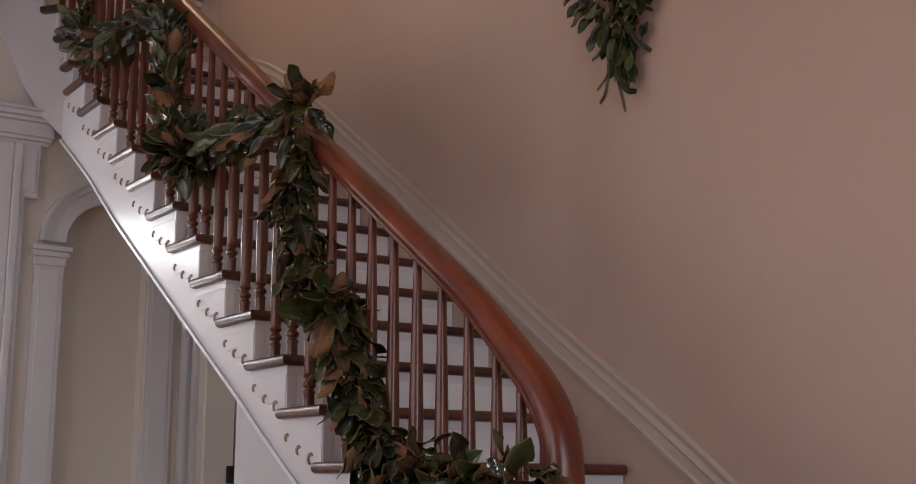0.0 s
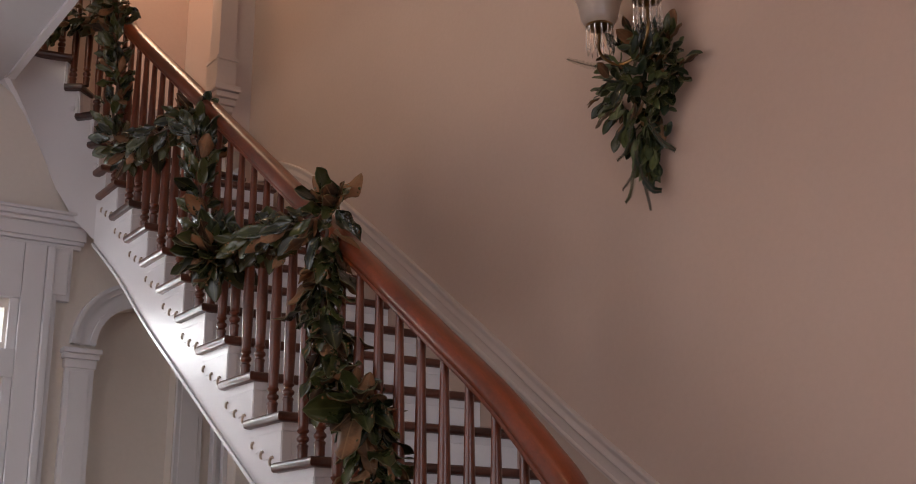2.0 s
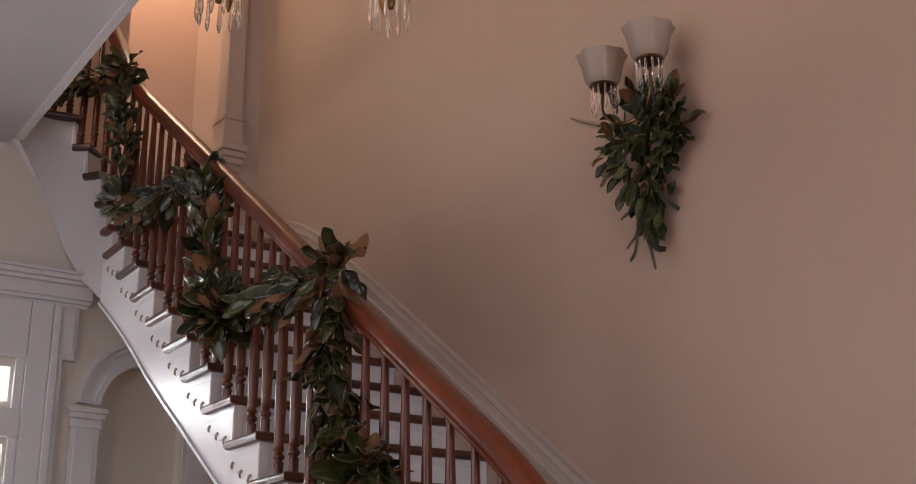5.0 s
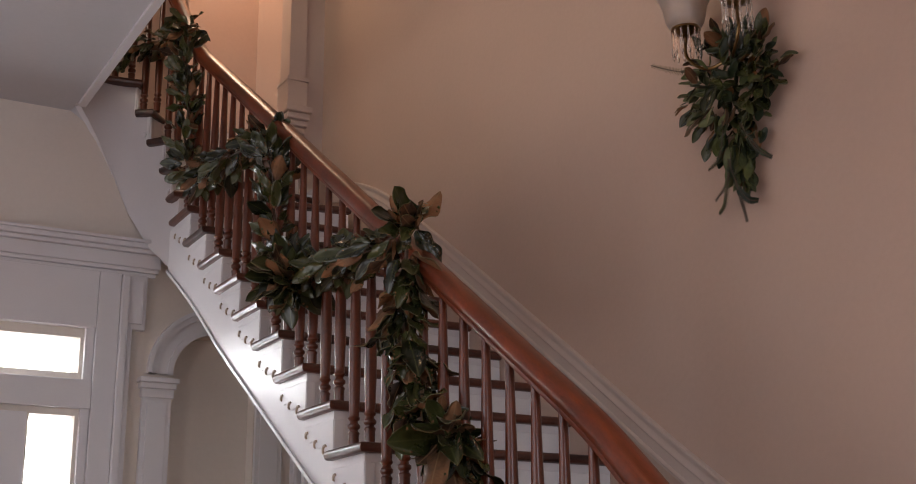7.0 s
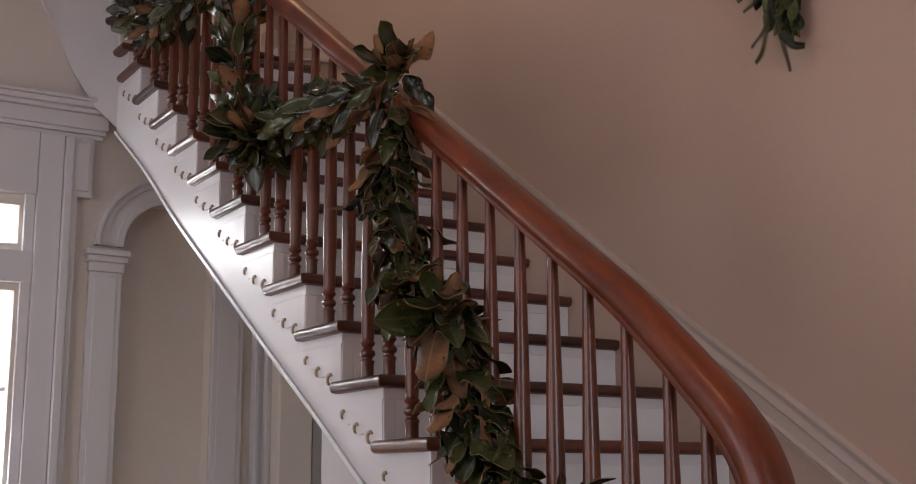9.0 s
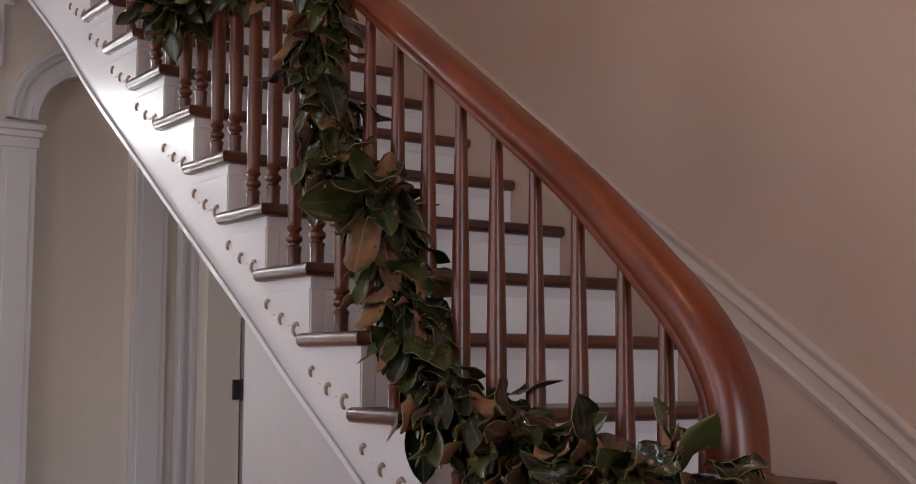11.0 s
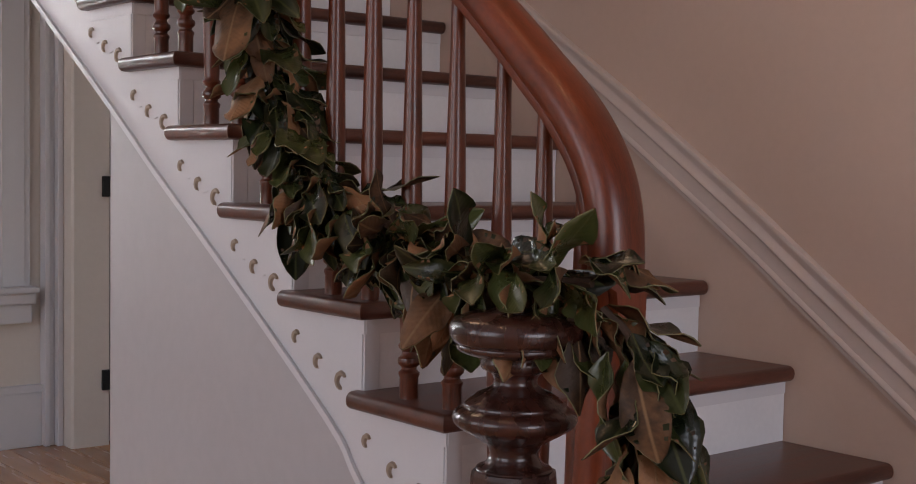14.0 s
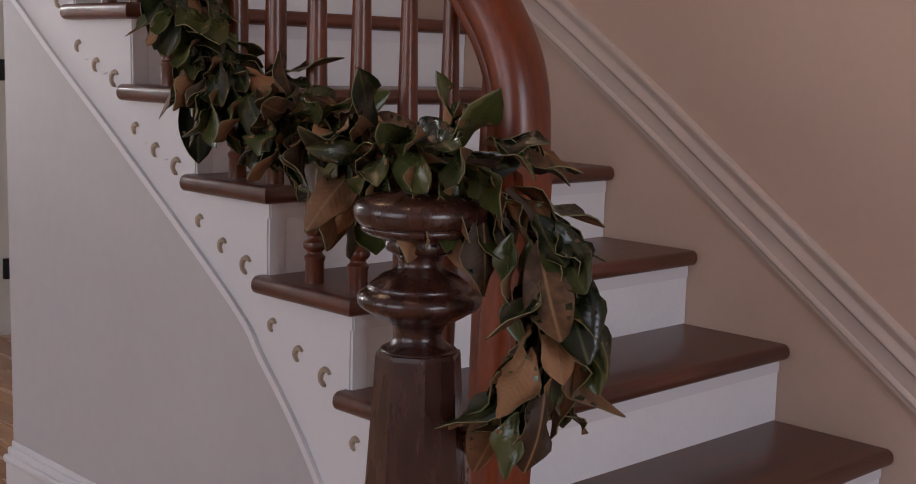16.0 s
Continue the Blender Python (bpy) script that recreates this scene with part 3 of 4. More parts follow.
def garland(name, label, path, count, radius, seed, reverse=False, spread=0.7, size=0.88, brown=0.22, clusters=(), droop=0.25):
    rng = random.Random(seed)
    g = thing(name, label, "garland", group="magnolia garland on the stair rail")
    pts = smooth_path(path, 8)
    if reverse:
        pts = pts[::-1]
    bm = bmesh.new()
    sweep(bm, pts, [(0.007 * math.cos(a), 0.007 * math.sin(a)) for a in (0, 1.05, 2.1, 3.14, 4.2, 5.25)])
    part("stem", bm, TWIG, g, "", True)
    cum = [0.0]
    for a, b in zip(pts, pts[1:]):
        cum.append(cum[-1] + (b - a).length)
    view = Vector((-0.55, -0.75, 0.2))
    jobs = []
    for i in range(count):
        s = cum[-1] * (i + rng.random()) / count
        k = max(j for j in range(len(cum)) if cum[j] <= s)
        k = min(k, len(pts) - 2)
        d = (pts[k + 1] - pts[k]).normalized()
        p = pts[k].lerp(pts[k + 1], rng.random())
        out = Vector((rng.gauss(0, 1), rng.gauss(0, 1), rng.gauss(0, 1)))
        out = (out - d * out.dot(d)).normalized()
        jobs.append((p, d, out, spread, 1.0))
    for c, number, broad in clusters:
        c = Vector(c)
        for i in range(number):
            out = Vector((rng.gauss(0, 1) - 0.5, rng.gauss(0, 1) - 0.5, rng.gauss(0, 1))).normalized()
            jobs.append((c, out, out, 0.15, broad))
    for p, d, out, sp, broad in jobs:
        a = max(0.15, rng.gauss(sp, 0.28))
        way = d * math.cos(a) + out * math.sin(a) + Vector((0, 0, -droop))
        nrm = out * math.cos(a) - d * math.sin(a) * 0.6 + view * 0.15
        if d is out:
            nrm = view + out * 0.4
        if nrm.dot(view) < 0 and rng.random() < 0.93:
            nrm = -nrm
        if rng.random() < brown:
            nrm = -nrm
        nrm += Vector((rng.gauss(0, 0.3), rng.gauss(0, 0.3), rng.gauss(0, 0.3)))
        ob = new("leaf", MAG[rng.randrange(len(MAG))])
        m = aim(p + out * radius * rng.uniform(0.1, 1.0) + d * rng.uniform(-0.02, 0.02), way, nrm)
        sc = size * broad * rng.uniform(0.72, 1.28)
        ob.parent = g
        ob.matrix_basis = m @ Matrix.Diagonal((sc, sc, sc, 1))
    return g


garland("garland", "magnolia garland with glossy green and brown leaves hanging beside the newel",
        [(-0.17, -1.61, 0.965), (-0.16, -1.65, 0.93), (-0.165, -1.69, 0.86), (-0.17, -1.685, 0.76), (-0.18, -1.67, 0.68)], 66, 0.036, 1, spread=0.36, brown=0.4, size=1.15, droop=0.4)
garland("garland", "magnolia garland draped from the newel over the lower balusters",
        [(-0.18, -1.60, 1.0), (-0.20, -1.47, 0.995), (-0.16, -1.33, 0.975), (-0.11, -1.20, 0.985), (-0.07, -1.05, 1.005), (-0.05, -0.90, 1.04), (-0.04, -0.77, 1.08), (-0.03, -0.66, 1.13), (-0.03, -0.59, 1.21)], 240, 0.05, 12, reverse=True, brown=0.08, size=1.05, droop=0.55)
garland("garland", "magnolia garland with broad leaves climbing to the handrail",
        [(-0.03, -0.60, 1.19), (-0.03, -0.54, 1.28), (-0.03, -0.48, 1.38), (-0.03, -0.45, 1.50), (-0.03, -0.36, 1.58), (-0.03, -0.22, 1.63), (-0.02, -0.18, 1.75), (-0.02, -0.13, 1.88), (-0.02, -0.11, 2.0), (0.0, -0.10, 2.18)], 225, 0.052, 7, reverse=True, brown=0.28, size=1.0, clusters=(((-0.06, -0.47, 1.53), 16, 1.3),))
garland("garland", "magnolia garland swag hanging below the handrail",
        [(0.0, -0.07, 2.26), (-0.02, 0.10, 2.23), (-0.02, 0.34, 2.25), (-0.02, 0.60, 2.29), (-0.02, 0.80, 2.34), (-0.02, 0.98, 2.48), (-0.02, 1.06, 2.65), (-0.02, 1.08, 2.82), (0.0, 1.22, 3.0)], 220, 0.05, 3, brown=0.17, clusters=(((-0.06, 0.74, 2.27), 60, 1.35), ((0.03, -0.08, 2.27), 24, 1.1)))
garland("garland", "magnolia garland winding up to the landing",
        [(0.0, 1.24, 3.02), (-0.02, 1.5, 3.04), (-0.02, 1.78, 3.06), (-0.02, 2.1, 3.11), (-0.02, 2.28, 3.24), (-0.02, 2.35, 3.40), (-0.02, 2.31, 3.56), (-0.02, 2.40, 3.82), (0.0, 2.44, 4.02)], 220, 0.055, 4, brown=0.18, clusters=(((0.03, 1.24, 3.03), 24, 1.15), ((0.0, 2.45, 4.06), 16, 1.1)))
garland("garland", "magnolia garland on the gallery rail",
        [(0.0, 2.46, 4.06), (-0.01, 2.64, 4.08), (-0.05, 2.82, 4.11), (-0.19, 2.9, 4.05), (-0.30, 2.92, 4.02)], 60, 0.05, 5)

# ---- wall skirting along the stair ----
SK = [(-1.80, 0.458), (-1.612, 0.592), (-1.099, 0.962), (-0.91, 1.100), (-0.54, 1.352), (-0.09, 1.648), (0.42, 2.010), (0.776, 2.257), (1.14, 2.51), (1.512, 2.765), (1.76, 2.93), (2.03, 3.11), (2.21, 3.22), (2.38, 3.305), (2.62, 3.40), (2.97, 3.50)]
line = smooth_path([(wall_x(y), y, z) for y, z in SK], 5)
bm = bmesh.new()
sweep(bm, [p + Vector((0, 0, -0.07)) for p in line], [(-0.010, -0.055), (0.0, -0.055), (0.0, 0.055), (-0.010, 0.055)])
skirt = solo("skirting_stair", bm, SKIRT, "painted skirting board rising along the stair wall", "skirting board", "structure")
bm = bmesh.new()
sweep(bm, [p + Vector((0, 0, -0.008)) for p in line], [(0.0, -0.020), (-0.012, -0.020), (-0.013, -0.012), (-0.017, -0.006), (-0.018, 0.0), (-0.016, 0.005), (-0.008, 0.008), (0.0, 0.008)])
part("cap_moulding", bm, SKIRT, skirt, "", True)
bm = bmesh.new()
sweep(bm, [p + Vector((0, 0, -0.050)) for p in line], [(0.0, -0.014), (-0.012, -0.014), (-0.017, -0.008), (-0.016, 0.0), (-0.012, 0.006), (-0.012, 0.024), (0.0, 0.024)])
part("middle_moulding", bm, SKIRT, skirt, "", True)
bm = bmesh.new()
sweep(bm, [p + Vector((0, 0, -0.118)) for p in line], [(0.0, -0.008), (-0.011, -0.008), (-0.015, -0.003), (-0.014, 0.004), (-0.0105, 0.008), (0.0, 0.008)])
part("lower_moulding", bm, SKIRT, skirt, "", True)

# ---- entrance wall joinery ----
door = thing("entrance_door_surround", "white painted entrance surround with bright sidelight and transom", "door surround", kind="structure")
Y = BACK
part("stile", boxes(((LX1 + 0.018, Y - 0.03, GROUND), (-0.252, Y, 2.52)), ((-0.250, Y - 0.05, GROUND), (-0.134, Y, 2.796)), bevel=0.004), PAINT, door)
part("stile", boxes(((LX0 - 0.16, Y - 0.05, GROUND), (LX0 - 0.017, Y, LZ1)), bevel=0.004), PAINT, door)
part("transom_bar", boxes(((-1.8, Y - 0.045, LZ1 + 0.035), (-0.252, Y, TZ0 - 0.04)), bevel=0.004), PAINT, door)
part("head_board", boxes(((-1.8, Y - 0.05, TZ1 + 0.05), (-0.252, Y, 2.795)), bevel=0.004), PAINT, door)
part("sill_panel", boxes(((LX0 - 0.017, Y - 0.03, GROUND), (LX1 + 0.018, Y, 0.62)), bevel=0.004), PAINT, door)
part("casing", boxes(((-0.132, Y - 0.075, GROUND), (-0.092, Y, 2.79)), ((-0.091, Y - 0.055, GROUND), (-0.062, Y, 2.79)), ((-0.12, Y - 0.05, 2.50), (0.008, Y, 2.795)), ((-0.10, Y - 0.06, 2.53), (-0.012, Y, 2.77)), bevel=0.006), PAINT, door)
for a, b, w in ((2.798, 2.82, 0.03), (2.82, 2.842, 0.045), (2.842, 2.918, 0.055), (2.918, 2.94, 0.08), (2.94, 2.967, 0.105), (2.967, 2.985, 0.12)):
    part("cornice_step", boxes(((-4.4, Y - w, a), (0.03 + w * 0.8, Y, b)), bevel=0.006), PAINT, door)
for i, (x0, x1, z0, z1) in enumerate(((LX0, LX1, 0.63, 1.10), (LX0, LX1, 1.12, 1.565), (LX0, LX1, 1.585, LZ1), (-1.6, LX1, TZ0, TZ1))):
    ob = part("pane", boxes(((x0, Y + 0.09, z0), (x1, Y + 0.096, z1))), PANE, door, "clear glass pane")
    ob.visible_shadow = False
for z in (1.11, 1.575):
    part("muntin", boxes(((LX0, Y + 0.07, z - 0.009), (LX1, Y + 0.12, z + 0.009)), bevel=0.003), PAINT, door)
bm = boxes(((-1.9, Y + 0.34, 0.4), (-0.1, Y + 0.35, 2.7)))
solo("backdrop", bm, SKYGLOW, "bright overcast daylight outside the door", "backdrop", "structure")

niche = thing("arched_niche", "white arched moulding on pilasters round a cream recess with sill", "niche", kind="structure")
ACX, AR = 0.418, 0.237
bm = bmesh.new()
arc = [(ACX + AR * math.cos(a), NSP + AR * math.sin(a)) for a in [math.pi * i / 24 for i in range(25)]]
lo = [bm.verts.new((x, Y + 0.002, z)) for x, z in arc + [(NX0, 2.72), (NX1, 2.72)]]
hi = [bm.verts.new((v.co.x, Y + 0.1, v.co.z)) for v in lo]
bm.faces.new(lo), bm.faces.new(hi[::-1])
for i in range(len(lo)):
    j = (i + 1) % len(lo)
    bm.faces.new((lo[i], lo[j], hi[j], hi[i]))
part("arch_wall", bm, PLASTER_B, niche)
for r0, r1, w in ((0.239, 0.270, 0.03), (0.270, 0.327, 0.018), (0.327, 0.358, 0.032), (0.358, 0.38, 0.048)):
    bm = bmesh.new()
    prev = None
    for i in range(33):
        a = math.pi * i / 32
        c, s = math.cos(a), math.sin(a)
        ring = [bm.verts.new((ACX + r * c, yy, NSP + r * s)) for r, yy in ((r0, Y), (r0, Y - w), (r1, Y - w), (r1, Y))]
        if prev:
            for k in range(4):
                bm.faces.new((prev[k], ring[k], ring[(k + 1) % 4], prev[(k + 1) % 4]))
        prev = ring
    part("archivolt", bm, PAINT, niche, "", True)
for x0, x1 in ((0.019, 0.178), (0.658, 0.817)):
    part("pilaster", boxes(((x0, Y - 0.03, 0.58), (x1, Y, 2.15)), ((x0 + 0.025, Y - 0.036, 0.58), (x1 - 0.025, Y, 2.13)), bevel=0.004), PAINT, niche)
    part("capital", boxes(((x0 - 0.008, Y - 0.045, 2.147), (x1 + 0.008, Y, 2.195)), ((x0 - 0.018, Y - 0.06, 2.195), (x1 + 0.018, Y, 2.225)), ((x0 - 0.028, Y - 0.08, 2.225), (x1 + 0.028, Y, 2.252)), bevel=0.006), PAINT, niche)
part("sill", boxes(((-0.02, Y - 0.11, 0.553), (0.835, Y + 0.1, 0.58)), ((-0.01, Y - 0.085, 0.50), (0.825, Y, 0.553)), ((0.0, Y - 0.06, 0.41), (0.815, Y, 0.50)), bevel=0.008), PAINT, niche, "white moulded sill")
bm = boxes(((-0.06, Y - 0.025, GROUND), (0.876, Y, 0.08)), ((-0.06, Y - 0.035, 0.08), (0.876, Y, 0.115)), bevel=0.005)
solo("baseboard_north", bm, PAINT, "white painted tall baseboard", "baseboard", "structure")

frame_ob = thing("door_frame", "white painted door frame with black butt hinges under the stair", "door frame", kind="structure")
part("casing", boxes(((0.876, Y - 0.06, GROUND), (0.900, Y + 0.02, 3.0)), ((0.900, Y - 0.045, GROUND), (0.928, Y + 0.02, 3.0)), ((0.928, Y - 0.085, GROUND), (0.955, Y + 0.02, 3.0)), bevel=0.004), PAINT, frame_ob)
bm = bmesh.new()
prism_z(bm, [(0.956, Y - 0.03), (0.956, Y - 0.17), (0.966, Y - 0.18), (1.135, Y - 0.186), (1.135, Y - 0.03)], GROUND, 3.0)
part("jamb", bm, PLASTER_B, frame_ob)
bm = bmesh.new()
prism_z(bm, [(1.15, Y - 0.17), (1.6, Y - 0.05), (1.6, Y - 0.01), (1.16, Y - 0.13)], GROUND + 0.01, 2.9)
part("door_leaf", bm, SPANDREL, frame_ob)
for z in (1.047, 0.135):
    part("hinge", boxes(((1.098, Y - 0.203, z - 0.048), (1.139, Y - 0.184, z + 0.048)), bevel=0.002), IRON, frame_ob, "black iron butt hinge")
    part("knuckle", turned([(0.006, z - 0.052), (0.006, z + 0.052)], 10, m=pose(1.141, Y - 0.200, 0)), IRON, frame_ob)

# ---- upper hall casing and corbel ----
up = thing("upper_opening_casing", "pale pilaster and stepped corbel beside the warm lit upper opening", "casing", kind="structure")
part("pilaster", boxes(((0.815, 3.05, 4.15), (0.925, 3.20, 7.2)), ((0.925, 3.07, 3.70), (1.052, 3.17, 7.2)), ((0.800, 3.03, 3.97), (0.928, 3.20, 4.15)), ((0.795, 3.02, 4.14), (0.935, 3.20, 4.165)), bevel=0.004), SKIRT, up)
for i in range(5):
    part("corbel_step", boxes(((0.78 + 0.014 * i, 2.985 + 0.018 * i, 3.93 - 0.04 * i), (0.948 - 0.008 * i, 3.20, 3.968 - 0.04 * i)), bevel=0.008), SKIRT, up)

# ---- wall sconce with its spray of greenery ----
SY = -0.62
sconce = thing("wall_sconce", "two-armed brass wall sconce with frosted glass shades and crystal prisms", "sconce")
bm = turned([(0.05, 0), (0.05, 0.008), (0.035, 0.016), (0.012, 0.03), (0.012, 0.06)], 20, m=pose(wall_x(SY), SY, 2.88, 0, -90, 0))
part("backplate", bm, BRASS, sconce, "", True)


def prism_drop(bm, p, length, r):
    turned([(r * 0.35, 0), (r * 0.6, -length * 0.15), (r * 0.75, -length * 0.62), (r, -length * 0.78), (r * 0.55, -length * 0.93), (0.0008, -length)], 6, bm, Matrix.Translation(p))


for sx, sy, sz in ((0.90, -0.753, 3.008), (0.90, -0.489, 3.008)):
    arm = smooth_path([(wall_x(SY) - 0.05, SY, 2.88), (0.93, (SY + sy) / 2, 2.84), (sx, sy, 2.90), (sx, sy, sz - 0.02)], 8)
    bm = bmesh.new()
    sweep(bm, arm, [(0.006 * math.cos(a), 0.006 * math.sin(a)) for a in (0, 1.05, 2.1, 3.14, 4.2, 5.25)], up=Vector((0.3, 1, 0.1)))
    part("arm", bm, BRASS, sconce, "", True)
    bm = turned([(0.012, -0.03), (0.030, -0.012), (0.052, -0.006), (0.052, 0.002), (0.040, 0.006)], 24, m=Matrix.Translation((sx, sy, sz)))
    part("gallery_ring", bm, BRASS, sconce, "dark fretted ring", True)
    bm = bmesh.new()
    rings = []
    for r, z, flute in ((0.040, 0.0, 0), (0.052, 0.010, 0), (0.062, 0.030, 0), (0.067, 0.062, 0.0), (0.071, 0.090, 0.015), (0.079, 0.115, 0.03), (0.086, 0.130, 0.05), (0.083, 0.129, 0.05), (0.068, 0.090, 0.015), (0.064, 0.062, 0), (0.059, 0.030, 0), (0.048, 0.011, 0)):
        rings.append([bm.verts.new((sx + 1.1 * r * (1 + flute * math.sin(8 * a)) * math.cos(a), sy + 1.1 * r * (1 + flute * math.sin(8 * a)) * math.sin(a), sz + 0.95 * z)) for a in [2 * math.pi * i / 48 for i in range(48)]])
    for a, b in zip(rings, rings[1:]):
        for i in range(48):
            bm.faces.new((a[i], a[(i + 1) % 48], b[(i + 1) % 48], b[i]))
    part("shade", bm, FROST, sconce, "frosted ruffled glass shade", True)
    for i in range(12):
        a = 2 * math.pi * i / 12
        bm = bmesh.new()
        prism_drop(bm, (sx + 0.048 * math.cos(a), sy + 0.048 * math.sin(a), sz - 0.006), 0.105, 0.0065)
        part("prism", bm, WARMLIT_CRYSTAL, sconce)

spray = thing("greenery_spray", "hanging spray of mixed green leaves and fern on the wall sconce", "foliage spray")
rng = random.Random(11)
SMALL = [leaf_mesh("leaf", L, W, c, 0.2, 0.06, (SPRIG, SPRIG if i % 4 else LEAF_BACK, SPRIG), 30 + i) for i, (L, W, c) in enumerate([(0.065, 0.024, -0.2), (0.075, 0.034, 0.15), (0.05, 0.022, 0.3), (0.085, 0.03, -0.3), (0.06, 0.03, 0.1)])]
DARKER = [leaf_mesh("leaf", L, W, c, 0.2, 0.1, (LEAF, LEAF_BACK, RIM), 50 + i) for i, (L, W, c) in enumerate([(0.085, 0.042, -0.2), (0.075, 0.036, 0.2)])]
for i in range(330):
    if i < 230:
        a, r = rng.uniform(0, 2 * math.pi), rng.random() ** 0.55
        yc, zc = -0.595 + 0.225 * r * math.cos(a) * (1 if math.sin(a) > -0.3 else 0.8), 2.775 + 0.185 * r * math.sin(a)
    else:
        t = rng.random()
        yc, zc = -0.61 - 0.02 * t + rng.gauss(0, 0.055) * (1.15 - t), 2.66 - 0.24 * t
    deep = max(0.0, 1 - math.hypot((yc + 0.60) / 0.24, (zc - 2.78) / 0.24))
    xc = wall_x(yc) - 0.03 - rng.random() * (0.03 + 0.10 * deep)
    way = Vector((-0.5 * rng.random(), (yc + 0.60) * 6 + rng.gauss(0, 0.5), (zc - 2.80) * 6 - 0.12 + rng.gauss(0, 0.5)))
    dark = rng.random() < (0.5 if yc < -0.64 else 0.22) and zc > 2.58
    ob = new("leaf", (DARKER if dark else SMALL)[rng.randrange(2 if dark else 5)])
    ob.parent = spray
    sc = rng.uniform(0.75, 1.25)
    nrm = Vector((-0.8, -0.4, 0.5)) + Vector((rng.gauss(0, 0.45), rng.gauss(0, 0.45), rng.gauss(0, 0.45)))
    ob.matrix_basis = aim(Vector((xc, yc, zc)), way, -nrm if rng.random() < 0.08 else nrm) @ Matrix.Diagonal((sc, sc, sc, 1))
FRONDS = [((0.95, -0.60, 2.50), (0.965, -0.63, 2.38), (0.97, -0.654, 2.266)), ((0.95, -0.62, 2.52), (0.965, -0.58, 2.43), (0.97, -0.505, 2.38)), ((0.94, -0.60, 2.6), (0.96, -0.55, 2.52), (0.97, -0.48, 2.499)), ((0.94, -0.68, 2.6), (0.96, -0.73, 2.50), (0.97, -0.789, 2.448)), ((0.93, -0.50, 2.84), (0.93, -0.36, 2.91), (0.95, -0.226, 2.985)), ((0.95, -0.63, 2.40), (0.965, -0.67, 2.34), (0.97, -0.71, 2.325)), ((0.95, -0.60, 2.45), (0.965, -0.56, 2.36), (0.97, -0.52, 2.33))]
for fr in FRONDS:
    pth = smooth_path(fr, 8)
    bm = bmesh.new()
    sweep(bm, pth, [(0.0016, 0), (0, 0.0016), (-0.0016, 0), (0, -0.0016)], up=Vector((1, 0.2, 0)))
    st = part("stalk", bm, TWIG, spray)
    bm = bmesh.new()
    for k in range(2, len(pth) - 1):
        d = (pth[k + 1] - pth[k]).normalized()
        sd = d.cross(Vector((-1, 0, 0))).normalized()
        for sgn in (-1, 1):
            for off in (0, 0.5):
                b0 = pth[k].lerp(pth[k + 1], off)
                L = 0.020 * (1 - 0.6 * k / len(pth))
                tip = b0 + sd * sgn * L + d * L * 0.5
                bm.faces.new([bm.verts.new(b0 - d * 0.002), bm.verts.new(b0 + d * 0.003), bm.verts.new(tip), bm.verts.new((b0 + tip) / 2 - d * 0.002 + Vector((-0.002, 0, 0)))])
    part("frond", bm, SPRIG, st)

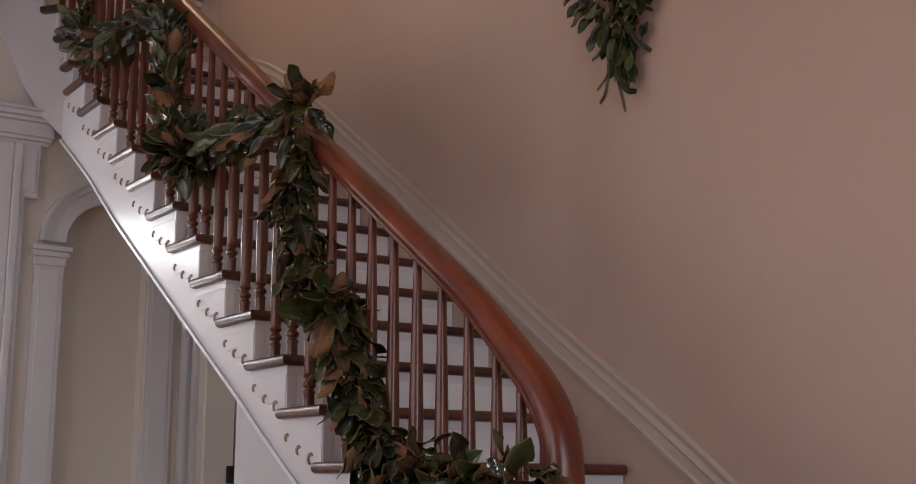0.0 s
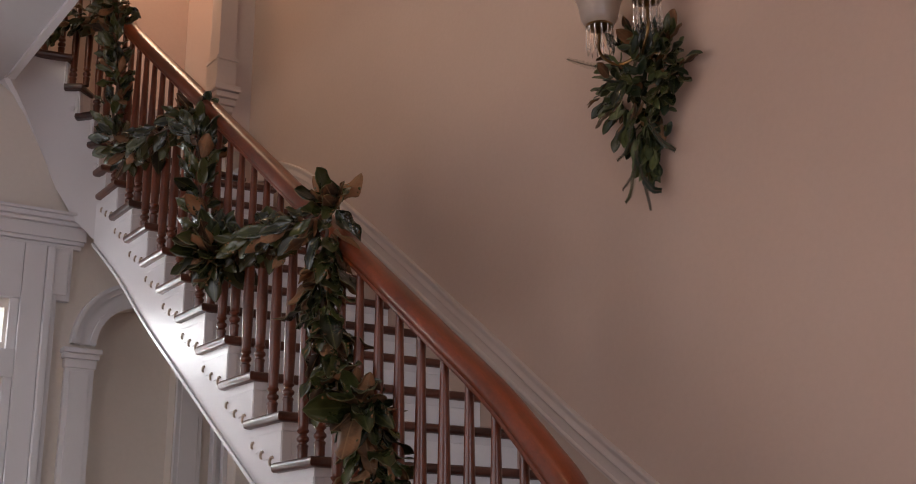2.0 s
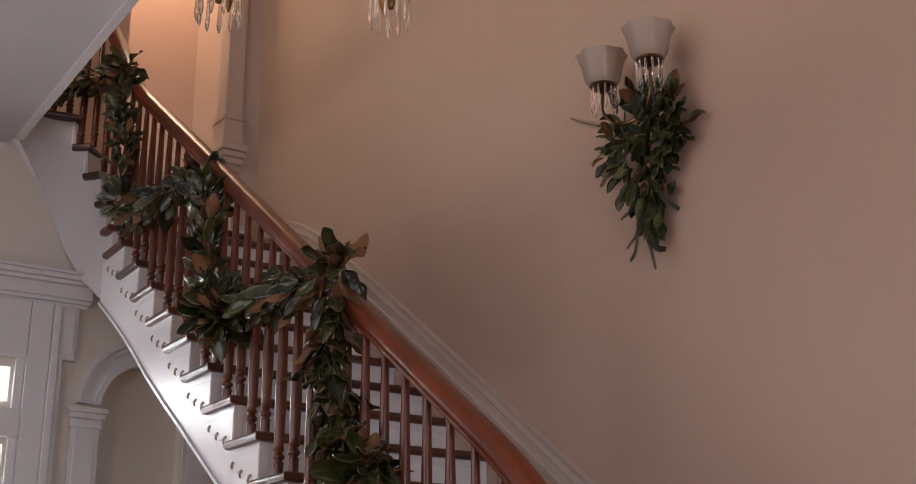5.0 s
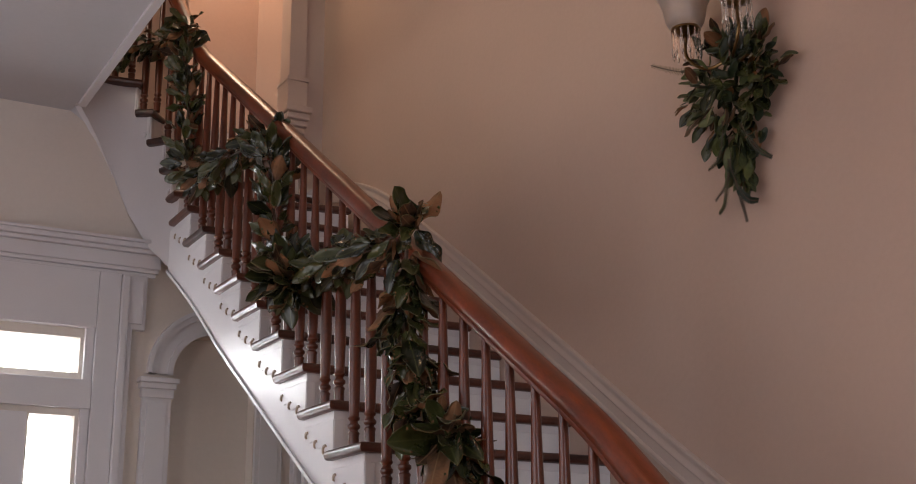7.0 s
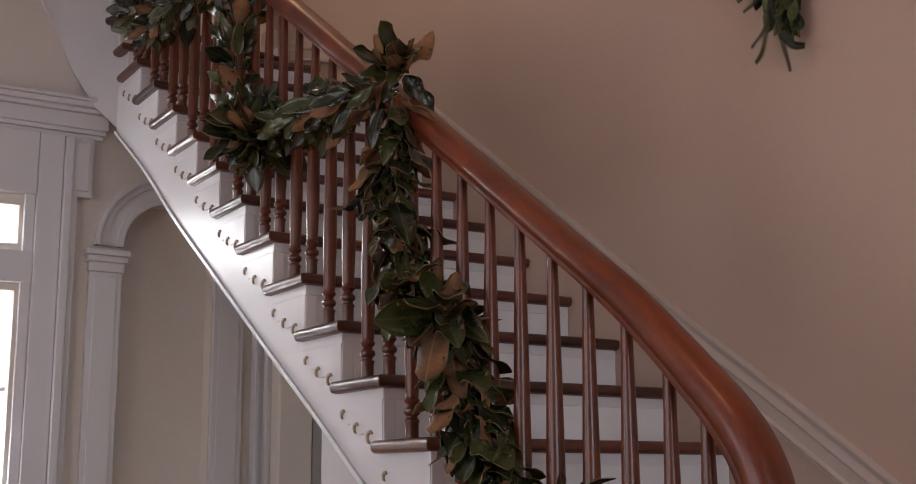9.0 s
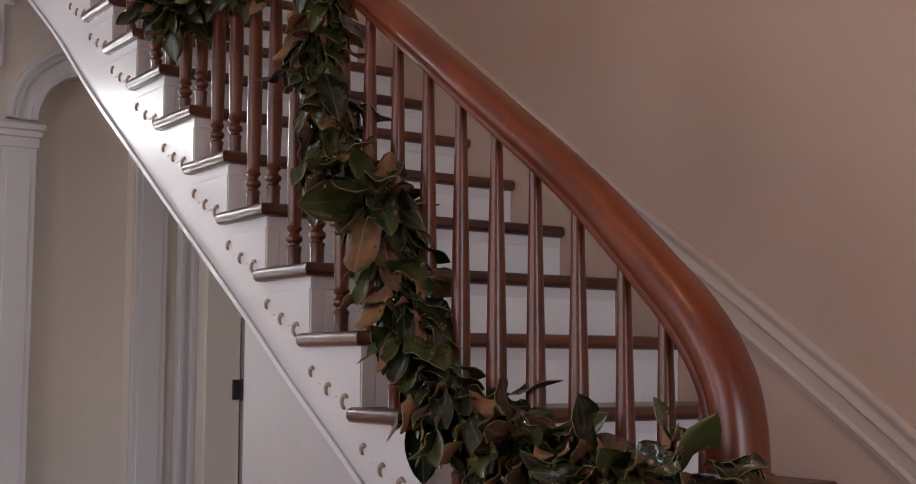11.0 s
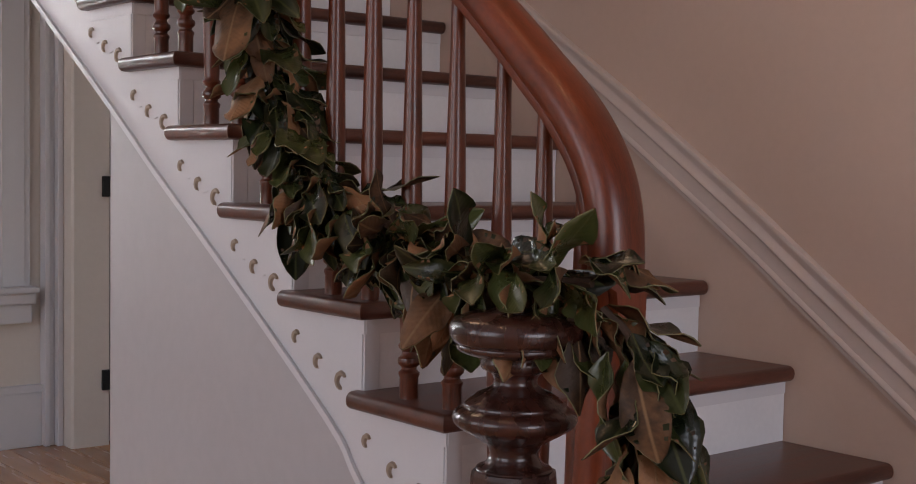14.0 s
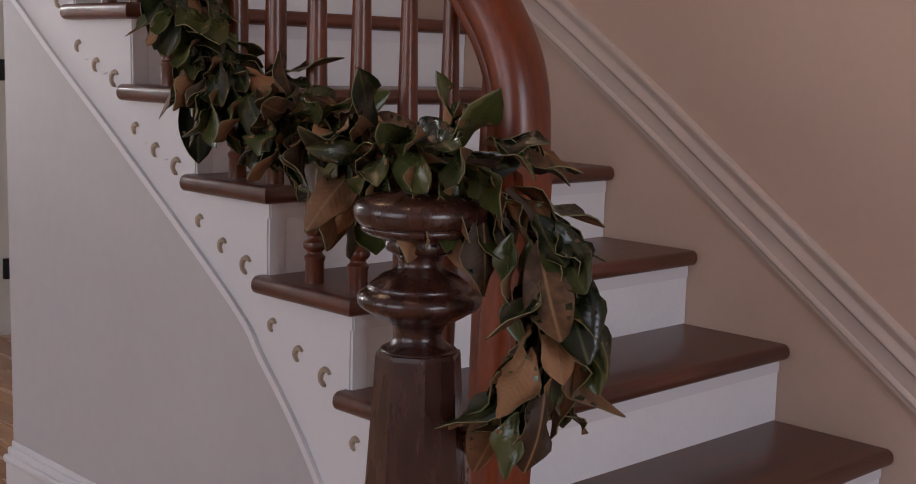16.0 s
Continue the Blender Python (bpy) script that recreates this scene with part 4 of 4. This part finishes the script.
# ---- chandelier ----
chand = thing("chandelier", "brass chandelier with warm lit cups and hanging crystal prisms", "chandelier")
HX, HY, HZ = -0.74, -1.42, 2.86
bm = turned([(0.004, -0.10), (0.03, -0.07), (0.05, -0.02), (0.03, 0.03), (0.015, 0.08), (0.03, 0.14), (0.012, 0.2), (0.008, 0.5), (0.008, 7.2 - HZ)], 20, m=Matrix.Translation((HX, HY, HZ)))
part("stem", bm, BRASS, chand, "", True)
for i in range(4):
    a = radians(-60 - 65 * i)
    px, py = HX + 0.29 * math.cos(a), HY + 0.29 * math.sin(a)
    if i == 0:
        px, py = -0.42, -1.21
    if i == 3:
        px, py = -0.892, -1.2
    pz = 2.682 if i == 0 else 2.567
    bm = bmesh.new()
    sweep(bm, smooth_path([(HX, HY, HZ), ((HX + px) / 2, (HY + py) / 2, HZ - 0.06), (px, py, pz + 0.04), (px, py, pz)], 6), [(0.006 * math.cos(t), 0.006 * math.sin(t)) for t in (0, 1.05, 2.1, 3.14, 4.2, 5.25)], up=Vector((0.3, 0.1, 1)))
    part("arm", bm, BRASS, chand, "", True)
    bm = turned([(0.010, -0.055), (0.016, -0.04), (0.012, -0.02), (0.05, -0.006), (0.055, 0.0), (0.03, 0.004)], 20, m=Matrix.Translation((px, py, pz)))
    part("cup", bm, BRASS, chand, "", True)
    dx, dy = (HX - px) * 0.10, (HY - py) * 0.10
    bm = turned([(0.002, -0.088), (0.008, -0.070), (0.013, -0.045), (0.011, -0.024), (0.005, -0.008)], 10, m=Matrix.Translation((px + dx, py + dy, pz)))
    part("pendant", bm, BRASS, chand, "cast brass leaf drop")
    for k in range(11):
        t = 2 * math.pi * k / 11
        bm = bmesh.new()
        prism_drop(bm, (px + 0.052 * math.cos(t), py + 0.052 * math.sin(t), pz - 0.004), 0.11, 0.0075)
        part("prism", bm, WARMLIT_CRYSTAL, chand)
    bm = turned([(0.012, 0.0), (0.012, 0.06), (0.010, 0.062)], 12, m=Matrix.Translation((px, py, pz)))
    part("candle", bm, FROST, chand)
    bm = turned([(0.006, 0.062), (0.014, 0.085), (0.010, 0.11), (0.002, 0.125)], 12, m=Matrix.Translation((px, py, pz)))
    part("bulb", bm, BULB, chand, "warm glowing bulb", True)

# ---- plank floor, last ----
bm = bmesh.new()
box(bm, (0, 0, -0.02), (0.118, 2.9, 0.0), 0.0015)
plank = mesh("plank", bm, FLOORWOOD)
x = -0.6
while x < 1.6:
    for y0 in (-2.2, 0.72):
        ob = new("plank", plank)
        ob.location = (x, y0, GROUND)
        ob.parent = floor
    x += 0.12
